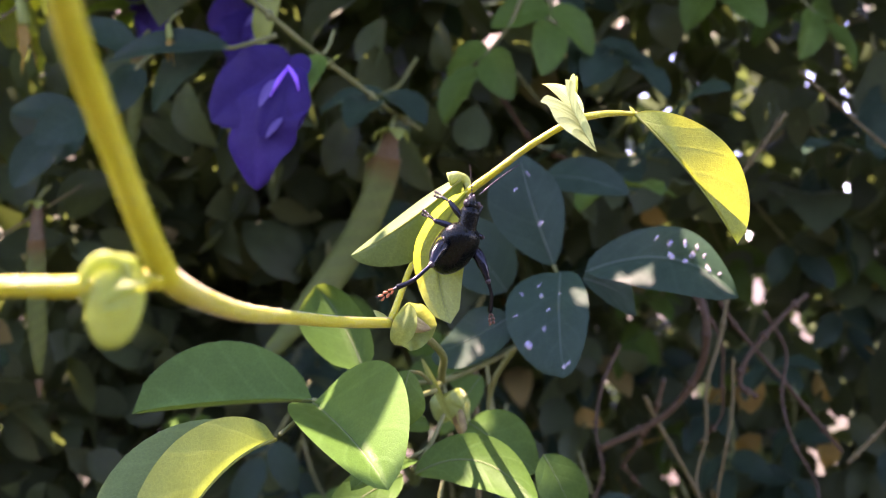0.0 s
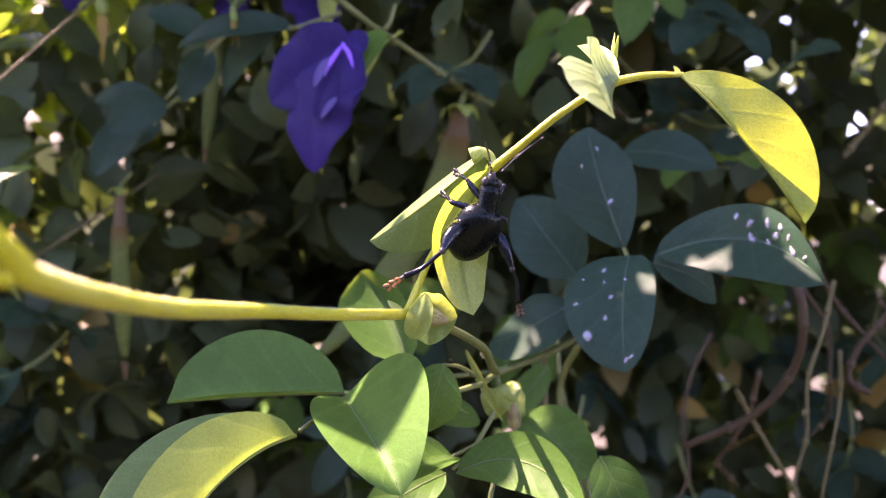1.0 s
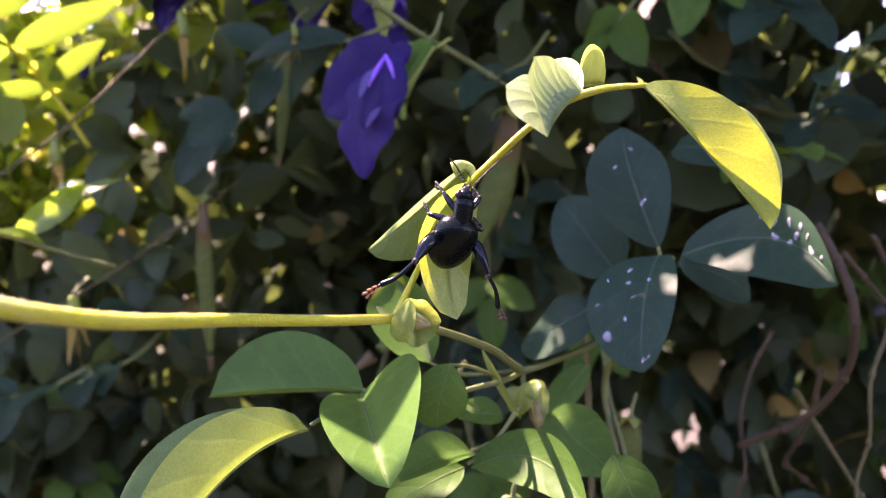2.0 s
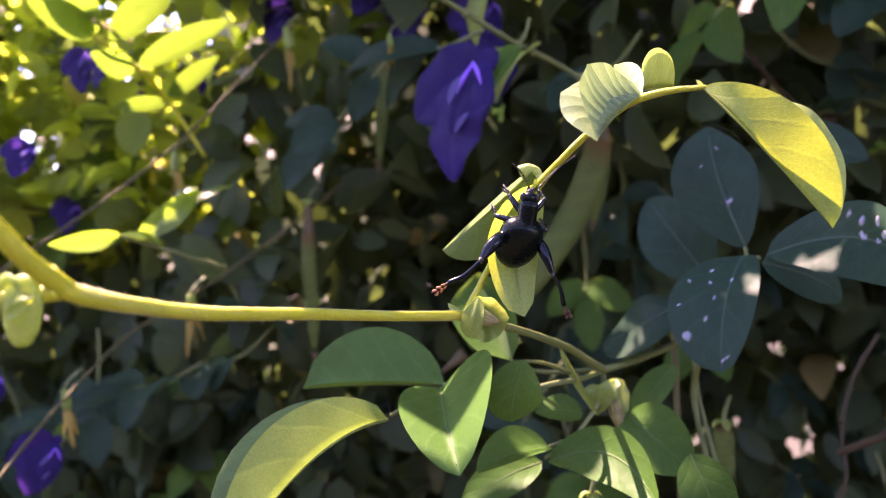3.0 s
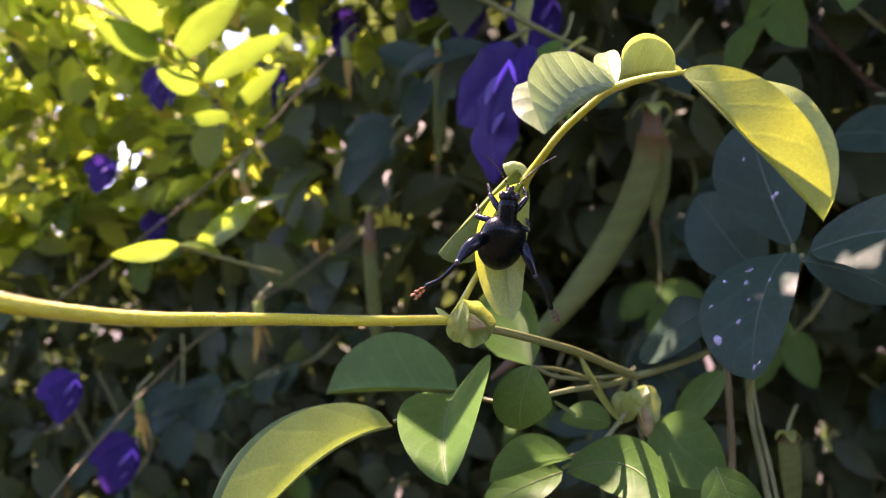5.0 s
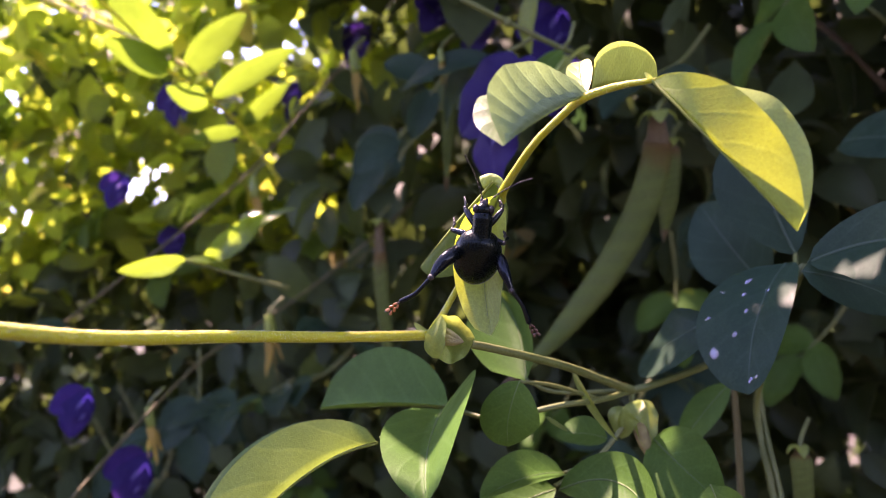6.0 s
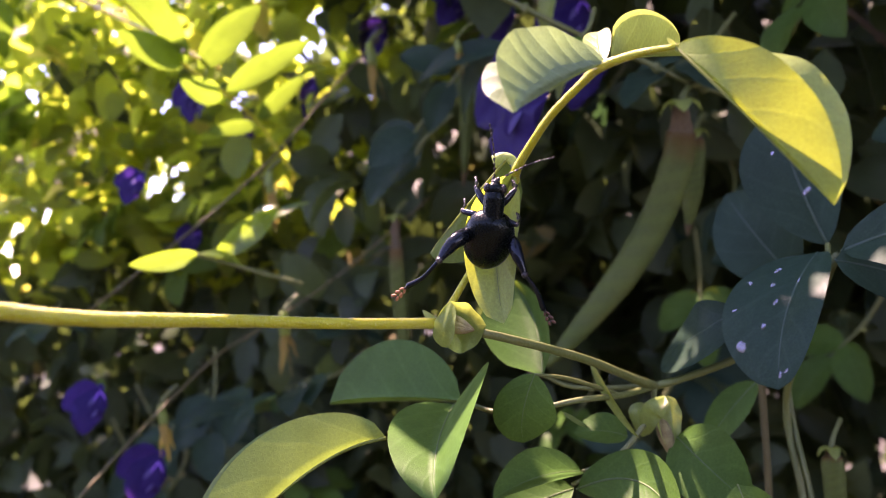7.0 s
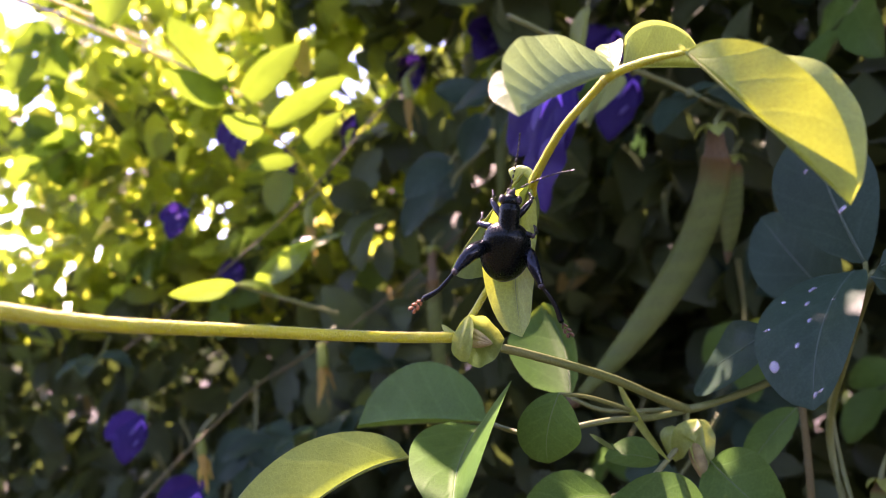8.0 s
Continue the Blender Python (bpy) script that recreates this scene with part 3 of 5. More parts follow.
def main_vine():
    v = thing("flowering_vine", NODE, "yellow-green climbing vine stem with young folded leaves", "vine")
    part("old_stem", tube([(-0.0240, 0.046, 1.2275), (-0.0267, 0.056, 1.2175), (-0.0281, 0.066, 1.2105), (-0.0278, 0.074, 1.2019), (-0.0280, 0.080, 1.1975)], [0.00115, 0.00115, 0.0012, 0.00125, 0.0014], rings=50, sides=16, rough=0.02), M_STEM, v, "bright yellow-green vine stem")
    part("stem", tube([(-0.0281, 0.0775, 1.1997), (-0.0278, 0.0805, 1.1970), (-0.0273, 0.0890, 1.1946), (-0.0261, 0.1040, 1.1917), (-0.0245, 0.1277, 1.1890), (-0.0185, 0.150, 1.1862), NODE],
                      [0.00125, 0.00125, 0.00118, 0.00112, 0.00108, 0.00103, 0.00105], rings=70, sides=16, rough=0.02), M_STEM, v, "bright yellow-green hairy vine stem")
    tagged(part("stem_hairs", hairs([(-0.0278, 0.0805, 1.1970), (-0.0273, 0.0890, 1.1946), (-0.0261, 0.1040, 1.1917), (-0.0245, 0.1277, 1.1890), (-0.0185, 0.150, 1.1862), NODE], [0.00125, 0.00118, 0.00112, 0.00108, 0.00103, 0.00105], 6500, 0.00034, 5), M_HAIR, v, "fine pale hairs on the stem"), kind="stuff")
    tagged(part("stem_hairs", hairs(RISE, RISE_R, 2600, 0.00026, 6), M_HAIR, v, "fine pale hairs on the stem"), kind="stuff")
    part("side_stem", tube([FORK, (-0.0325, 0.0765, 1.1965), (-0.040, 0.074, 1.1965), (-0.060, 0.070, 1.197)], [0.0012, 0.0011, 0.0010, 0.0010], rings=20), M_STEM, v)
    part("upper_stem", tube(RISE, RISE_R, rings=80, sides=12, rough=0.02), M_STEM, v)
    ribbed("big_leaf", M_GOLD, v, "large yellow-green leaf folded along its rib", **five((0.0398, 0.1660, 1.2283), (0.0503, 0.1632, 1.2157), (0.0612, 0.1655, 1.2010), (0.0582, 0.1610, 1.2199), (0.0617, 0.1698, 1.2160)), p=1.12, q=0.62, cup=0.12, wave=0.03, nu=28, nv=8)
    # leaf pair that the beetle holds
    part("leaf_stalk", tube([JOIN, (0.0050, 0.1720, 1.2148), (0.0030, 0.1718, 1.2155), (0.0012, 0.1716, 1.2150)], [0.0007, 0.0009, 0.0013, 0.0015], rings=18, sides=12, flat=0.6), M_YOUNG, v)
    ribbed("folded_leaf", M_TENDER, v, "pale young leaf folded along its rib", **five((0.0040, 0.1712, 1.2150), (-0.0090, 0.1720, 1.2050), (-0.0207, 0.1777, 1.1985), (-0.0078, 0.1760, 1.2086), (-0.0114, 0.1757, 1.1966)), p=0.68, q=0.66, cup=0.10, nu=24, nv=6)
    ribbed("hanging_leaf", M_GOLD, v, **five((0.0055, 0.1712, 1.2124), (-0.0009, 0.1738, 1.1997), (0.0016, 0.1703, 1.1840), (-0.0060, 0.1700, 1.1980), (0.0046, 0.1719, 1.1978)), p=0.92, q=0.42, cup=0.14, wave=0.03)
    # leaflets at the upper knot
    ribbed("curled_leaf", M_CRINKLED, v, **five((0.0286, 0.1615, 1.2268), (0.0270, 0.1508, 1.2226), (0.0265, 0.1398, 1.2178), (0.0186, 0.1496, 1.2284), (0.0247, 0.1545, 1.2320)), p=1.2, q=0.44, cup=0.25, wave=0.05, hook=-0.5, nu=26, nv=7)
    ribbed("upright_leaf", M_YOUNG, v, **five((0.0277, 0.1685, 1.2292), (0.0290, 0.1835, 1.2318), (0.0299, 0.1975, 1.2340), (0.0296, 0.1820, 1.2400), (0.0303, 0.1828, 1.2396)), p=0.85, q=0.36, cup=0.15)
    ribbed("small_leaf", M_YOUNG, v, **simple(KNOT, (0.0219, 0.1772, 1.2367), (0.3, -1, 0.3), 0.005))
    part("stipule", leaf(**simple(V(*BIG) - V(0.0005, 0, 0), V(*BIG) + V(-0.0018, -0.0005, 0.0016), (0, -1, 0), 0.0008), rib=0, nu=6, nv=2), M_YOUNG, v)
    part("stipule", leaf(**simple(V(*NODE), V(*NODE) + V(-0.0035, -0.001, 0.0028), (0, -1, 0), 0.0016), rib=0, nu=6, nv=2), M_YOUNG, v)
    part("stipule", leaf(**simple(V(*NODE), V(*NODE) + V(-0.0030, 0.001, 0.0008), (0, -1, 0.5), 0.0014), rib=0, nu=6, nv=2), M_YOUNG, v)
    # bud between two round bracts
    c = V(-0.0066, 0.1668, 1.1838)
    r, up, fw = V(0.906, 0.42, 0), V(0.06, -0.1, 0.99), V(0.42, -0.90, 0.1)
    part("bract", leaf(**five(c - r * 0.0044, c + r * 0.0004 + up * 0.0004 - fw * 0.0010, c + r * 0.0056 + fw * 0.0006, c + up * 0.0050 - r * 0.0004 + fw * 0.0004, c - up * 0.0052 + fw * 0.0008), p=0.95, q=0.5, cup=0.35, wave=0.10, rib=0), M_BRACT, v, "pale green round cup-shaped bract")
    part("bract", leaf(**five(c - r * 0.0036 - up * 0.0038, c - r * 0.0022 + fw * 0.0020, c - r * 0.0010 + up * 0.0050 + fw * 0.0005, c - r * 0.0046 + fw * 0.0006, c - r * 0.0002 + fw * 0.0030 - up * 0.0008), p=0.9, q=0.5, cup=0.25, wave=0.06, rib=0), M_BRACT, v, "pale green upright bract beside the bud")
    bud = part("bud", joined(*[blob(c + r * (0.0010 + 0.0004 * k) + fw * 0.0012 + up * (0.0006 * k), (0.0009, 0.0008, 0.0026), axes=[up, fw, unit(r * 0.9 - up * (0.35 + 0.25 * k) + fw * 0.4)], profile=lambda z: 1.0 - 0.25 * z) for k in (-1, 0, 1)])[:2], M_BUD, v, "small brown striped bud coming to points")
    # near bud beside the fork
    f = V(-0.0315, 0.0765, 1.1950)
    part("bract", blob(f, (0.0027, 0.0015, 0.0046), axes=[(1, 0.2, 0), (-0.2, 1, 0), (0.1, 0, 1)], rings=16, sides=20, profile=lambda z: (1.02 - z * z) ** -0.10 * (1.0 + 0.08 * z)), M_GOLD, v, "yellow-green rounded bract pair")
    part("bract", tube([f + V(*q) for q in ((-0.0026, -0.0013, -0.0002), (-0.0023, -0.0015, 0.0024), (-0.0006, -0.0017, 0.0040), (0.0014, -0.0017, 0.0036), (0.0022, -0.0017, 0.0020))], [0.0002, 0.0006, 0.0008, 0.0006, 0.0002], rings=24, sides=12, flat=0.5), M_GOLD, v)
    part("bract", leaf(**five(f + V(0.0034, -0.001, 0.0016), f + V(0.0012, -0.0026, 0.0010), f + V(-0.0008, -0.0020, -0.0004), f + V(0.0010, -0.0020, -0.0006), f + V(0.0014, -0.001, 0.0026)), q=0.5, cup=0.4, rib=0), M_GOLD, v)
    return v


main_vine()


# ---------------------------------------------------------------- second vine: the lower leaves
ROUND = V(-0.0105, 0.1960, 1.1612)


def lower_vine():
    junc = (-0.0003, 0.2456, 1.1594)
    v = thing("climbing_vine", junc, "green vine with broad folded leaves partly in shade", "vine")
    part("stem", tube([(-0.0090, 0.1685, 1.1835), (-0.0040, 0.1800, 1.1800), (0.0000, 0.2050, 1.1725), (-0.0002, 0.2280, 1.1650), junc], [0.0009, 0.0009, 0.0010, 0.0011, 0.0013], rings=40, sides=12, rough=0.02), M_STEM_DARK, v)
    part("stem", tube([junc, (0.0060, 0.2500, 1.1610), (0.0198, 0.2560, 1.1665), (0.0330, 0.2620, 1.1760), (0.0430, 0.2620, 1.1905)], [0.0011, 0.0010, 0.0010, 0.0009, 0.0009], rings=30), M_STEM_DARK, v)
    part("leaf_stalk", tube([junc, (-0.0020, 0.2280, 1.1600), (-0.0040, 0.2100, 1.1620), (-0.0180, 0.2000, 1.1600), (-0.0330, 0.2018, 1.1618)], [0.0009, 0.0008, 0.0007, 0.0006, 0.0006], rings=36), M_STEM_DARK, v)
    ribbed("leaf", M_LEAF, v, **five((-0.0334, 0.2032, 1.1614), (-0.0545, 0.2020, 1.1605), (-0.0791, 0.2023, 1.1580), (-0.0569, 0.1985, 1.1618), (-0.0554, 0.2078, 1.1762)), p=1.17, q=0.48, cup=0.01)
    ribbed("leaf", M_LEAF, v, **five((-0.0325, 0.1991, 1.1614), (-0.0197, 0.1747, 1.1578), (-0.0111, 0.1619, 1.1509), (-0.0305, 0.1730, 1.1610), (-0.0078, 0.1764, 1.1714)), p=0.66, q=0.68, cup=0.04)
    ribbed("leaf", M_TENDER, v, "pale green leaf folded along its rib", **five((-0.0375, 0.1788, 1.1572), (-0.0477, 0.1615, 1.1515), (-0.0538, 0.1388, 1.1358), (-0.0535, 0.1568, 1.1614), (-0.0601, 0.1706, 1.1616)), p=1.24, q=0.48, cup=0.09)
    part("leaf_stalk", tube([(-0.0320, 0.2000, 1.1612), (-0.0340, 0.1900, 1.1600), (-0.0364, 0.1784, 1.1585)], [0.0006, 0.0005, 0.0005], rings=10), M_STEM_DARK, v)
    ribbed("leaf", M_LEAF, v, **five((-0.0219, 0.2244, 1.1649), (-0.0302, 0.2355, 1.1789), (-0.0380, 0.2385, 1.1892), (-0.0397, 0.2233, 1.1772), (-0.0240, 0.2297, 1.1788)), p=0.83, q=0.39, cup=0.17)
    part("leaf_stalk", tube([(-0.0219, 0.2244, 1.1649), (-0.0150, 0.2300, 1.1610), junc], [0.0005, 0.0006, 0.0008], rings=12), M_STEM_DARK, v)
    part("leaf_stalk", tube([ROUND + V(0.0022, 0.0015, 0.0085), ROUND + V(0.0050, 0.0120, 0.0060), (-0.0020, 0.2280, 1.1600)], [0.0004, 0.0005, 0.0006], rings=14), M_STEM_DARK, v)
    ribbed("leaf", M_LEAF, v, **five(ROUND + V(0.0022, 0.0015, 0.0088), ROUND + V(0.0, -0.0012, 0.0005), ROUND + V(-0.0012, 0.0, -0.0068), ROUND + V(-0.0064, -0.0036, 0.0002), ROUND + V(0.0062, 0.0030, 0.0006)), p=1.05, q=0.55, cup=0.12)
    ribbed("leaf", M_LEAF, v, **five((-0.0076, 0.2120, 1.1400), (0.0096, 0.2116, 1.1435), (0.0240, 0.1970, 1.1358), (0.0086, 0.2048, 1.1385), (0.0091, 0.2145, 1.1501)), p=0.94, q=0.66, cup=-0.11)
    ribbed("leaf", M_LEAF, v, **simple((0.0075, 0.2390, 1.1480), (0.0275, 0.2310, 1.1350), (0.1, -0.9, 0.3), 0.019))
    ribbed("leaf", M_LEAF, v, **simple((0.0278, 0.2203, 1.1432), (0.0370, 0.2180, 1.1240), (0.1, -0.9, 0.3), 0.014))
    ribbed("leaf", M_LEAF, v, **simple((-0.0095, 0.2189, 1.1423), (-0.0230, 0.1990, 1.1395), (0.2, -0.4, 0.9), 0.015, fold=0.5))
    ribbed("leaf", M_LEAF, v, **simple((-0.0110, 0.2170, 1.1385), (-0.0320, 0.2080, 1.1270), (0.0, -0.8, 0.6), 0.013))
    ribbed("leaf", M_LEAF, v, **simple((-0.0040, 0.2350, 1.1480), (-0.0170, 0.2300, 1.1490), (0.0, -0.5, 0.85), 0.012))
    part("leaf_stalk", tube([junc, (0.0010, 0.2380, 1.1530), (-0.0040, 0.2250, 1.1440), (-0.0083, 0.2115, 1.1413)], [0.0008, 0.0007, 0.0006, 0.0005], rings=16), M_STEM_DARK, v)
    part("leaf_stalk", tube([(-0.004, 0.225, 1.144), (-0.0095, 0.2189, 1.1423)], [0.0005, 0.0005], rings=6), M_STEM_DARK, v)
    # hooded bud below the joint
    h = V(0.0020, 0.2375, 1.1530)
    part("bract", leaf(**five(h + V(0.0028, 0.002, 0.0052), h + V(-0.0012, -0.0035, 0.0030), h + V(-0.0026, -0.001, -0.0052), h + V(-0.0052, -0.0005, 0.0010), h + V(0.0042, -0.0022, 0.0010)), p=0.8, q=0.45, cup=-0.4, wave=0.08, rib=0), M_BRACT, v, "pale green hooded bract")
    part("bract", leaf(**five(h + V(0.0030, 0.003, 0.0050), h + V(0.0045, 0.0015, 0.0005), h + V(0.0050, -0.0005, -0.0075), h + V(0.0015, -0.0015, -0.0010), h + V(0.0062, 0.0040, -0.0005)), p=0.9, q=0.5, cup=-0.3, wave=0.08, rib=0), M_BRACT, v, "pale green hooded bract")
    part("bud", blob(h + V(0.0032, 0.0004, -0.0052), (0.0019, 0.0018, 0.0050), axes=[(1, 0, 0.25), (0, 1, 0), unit((0.28, 0, -1))], profile=lambda z: 1.0 - 0.3 * z), M_BUD, v, "wilted brown and yellow flower bud")
    part("bud", blob((-0.0075, 0.2130, 1.1565), (0.0014, 0.0014, 0.0030), axes=[(1, 0, -0.6), (0, 1, 0), unit((0.9, 0, -0.5))]), M_BRACT, v)
    part("stipule", leaf(**simple((-0.0060, 0.2200, 1.1700), (0.0030, 0.2260, 1.1500), (0, -1, 0.1), 0.0022)), M_BRACT, v)
    return v


lower_vine()


# ---------------------------------------------------------------- third vine: dark leaves with water drops
DARK = {
    "c": five((0.0389, 0.2626, 1.1924), (0.0354, 0.2427, 1.1798), (0.0351, 0.2311, 1.1625), (0.0200, 0.2484, 1.1819), (0.0438, 0.2424, 1.1836)),
    "b": five((0.0457, 0.2554, 1.1926), (0.0693, 0.2450, 1.1972), (0.0805, 0.2165, 1.1867), (0.0654, 0.2343, 1.1883), (0.0678, 0.2480, 1.2065)),
    "a": five((0.0386, 0.2770, 1.1940), (0.0306, 0.2783, 1.2174), (0.0276, 0.2836, 1.2340), (0.0158, 0.2808, 1.2182), (0.0425, 0.2817, 1.2171)),
}
SHAPE = {"c": dict(p=0.86, q=0.54), "b": dict(p=0.96, q=0.57), "a": dict(p=1.0, q=0.72)}


def dark_vine():
    base = (0.0430, 0.2640, 1.1915)
    v = thing("climbing_vine", base, "vine leaves with water drops, shade put into their dark blue-green", "vine")
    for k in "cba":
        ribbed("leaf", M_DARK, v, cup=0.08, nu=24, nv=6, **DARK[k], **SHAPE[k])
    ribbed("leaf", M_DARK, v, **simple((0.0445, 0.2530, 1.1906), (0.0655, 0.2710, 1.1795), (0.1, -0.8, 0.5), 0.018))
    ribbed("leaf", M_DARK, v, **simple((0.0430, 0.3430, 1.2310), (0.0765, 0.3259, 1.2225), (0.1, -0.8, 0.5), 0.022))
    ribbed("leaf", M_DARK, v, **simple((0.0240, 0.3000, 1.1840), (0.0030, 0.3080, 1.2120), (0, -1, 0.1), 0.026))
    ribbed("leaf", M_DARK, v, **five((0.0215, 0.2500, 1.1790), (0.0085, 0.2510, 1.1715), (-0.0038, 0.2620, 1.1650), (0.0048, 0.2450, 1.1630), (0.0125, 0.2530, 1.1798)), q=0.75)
    ribbed("leaf", M_LEAF, v, **simple((0.0141, 0.2889, 1.1541), (-0.0012, 0.2830, 1.1335), (-0.1, -0.9, 0.3), 0.011))
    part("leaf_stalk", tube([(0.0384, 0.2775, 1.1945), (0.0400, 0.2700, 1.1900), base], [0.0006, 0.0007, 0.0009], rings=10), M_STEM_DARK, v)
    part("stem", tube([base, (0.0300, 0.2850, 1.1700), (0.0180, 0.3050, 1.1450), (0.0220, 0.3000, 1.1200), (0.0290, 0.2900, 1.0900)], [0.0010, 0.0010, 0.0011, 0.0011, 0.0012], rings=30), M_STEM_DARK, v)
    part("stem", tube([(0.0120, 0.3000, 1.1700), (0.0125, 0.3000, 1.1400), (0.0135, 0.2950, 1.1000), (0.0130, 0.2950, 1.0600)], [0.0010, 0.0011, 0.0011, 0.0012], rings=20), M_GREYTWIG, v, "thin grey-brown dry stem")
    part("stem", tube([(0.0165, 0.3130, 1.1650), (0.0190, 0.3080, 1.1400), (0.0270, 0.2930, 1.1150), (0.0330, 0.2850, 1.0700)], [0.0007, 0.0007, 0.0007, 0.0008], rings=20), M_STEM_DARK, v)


dark_vine()


# ---------------------------------------------------------------- the beetle
B_Y = Vector((0.52, -0.42, 0.74)).normalized()                        # towards the head
B_Z = (Vector((0.55, -0.83, -0.03)) - B_Y * Vector((0.55, -0.83, -0.03)).dot(B_Y)).normalized()   # its back
B_X = B_Y.cross(B_Z)
B_AT = Vector((0.0055, 0.1624, 1.2029)) - B_Y * 0.0043 - B_Z * 0.0018
B_FORE = Vector((0.20, -0.02, 0.98)).normalized()                     # its neck bends up from the body
B_FZ = (Vector((0.55, -0.83, -0.03)) - B_FORE * Vector((0.55, -0.83, -0.03)).dot(B_FORE)).normalized()
B_FX = B_FORE.cross(B_FZ)
B_NECK = Vector((0.0055, 0.1624, 1.2029)) - B_Z * 0.0016 - B_Y * 0.0006
BEETLE = Matrix((B_X, B_Y, B_Z)).transposed().to_4x4()
BEETLE.translation = B_AT
FEELERS = {
    "left": [(0, (-0.069, -0.880, 0.471)), (0.5, (-0.058, -0.904, 0.424)), (1.0, (-0.023, -0.912, 0.409)), (2.5, (-0.013, -0.906, 0.422)), (3.5, (0.004, -0.915, 0.403)), (4.5, (-0.017, -0.904, 0.427)),
             (6.0, (0.105, -0.660, 0.740)), (6.5, (0.128, -0.690, 0.713)), (7.0, (0.276, -0.479, 0.833)), (7.5, (0.334, -0.249, 0.909)), (8.0, (0.446, -0.238, 0.863))],
    "right": [(0, (0.775, 0.210, 0.596)), (0.5, (0.791, 0.165, 0.590)), (1.0, (0.731, 0.298, 0.613)), (2.5, (0.602, 0.526, 0.601)), (3.5, (0.564, 0.581, 0.587)), (4.5, (0.504, 0.632, 0.588)),
              (6.0, (0.354, 0.850, 0.330)), (6.5, (0.450, 0.760, 0.460)), (7.0, (0.560, 0.773, 0.298)), (7.5, (0.717, 0.629, 0.301)), (8.0, (0.703, 0.666, 0.250))],
}
FEELER_ROOT = {"left": Vector((0.0060, 0.1636, 1.2110)), "right": Vector((0.0075, 0.1645, 1.2112))}


def body_point(x, y, z):
    """A place on the beetle, in millimetres across, along and above its middle, in the world."""
    return np.array(BEETLE @ Vector((x / 1000, y / 1000, z / 1000)))


def fore_point(x, y, z):
    """The same for the fore part, from the neck on."""
    return np.array(B_NECK + B_FX * (x / 1000) + B_FORE * (y / 1000) + B_FZ * (z / 1000))


def shell(half, y0, y1, width, height, lower=0.0, rows=18, cols=10):
    """A domed wing case, one side of the back."""
    verts, faces = [], []
    lo, hi = (0.003, math.pi / 2 + lower) if half > 0 else (-math.pi / 2 - lower, -0.003)
    for k in range(rows + 1):
        f = k / rows
        y = y0 + (y1 - y0) * f
        g = 2 * f - 1
        prof = max(0.0, 1 - abs(g) ** (3.0 if g > 0 else 2.1)) ** 0.5
        for j in range(cols + 1):
            a = lo + (hi - lo) * j / cols
            verts.append(body_point(width * prof * math.sin(a), y, height * (0.15 + 0.85 * prof) * math.cos(a) * (prof > 0 or 0.2)))
    for k in range(rows):
        for j in range(cols):
            i = k * (cols + 1) + j
            faces.append((i, i + 1, i + cols + 2, i + cols + 1))
    return np.array(verts), faces


def limb(points, radii, **kw):
    return tube(points, radii, sides=10, **kw)


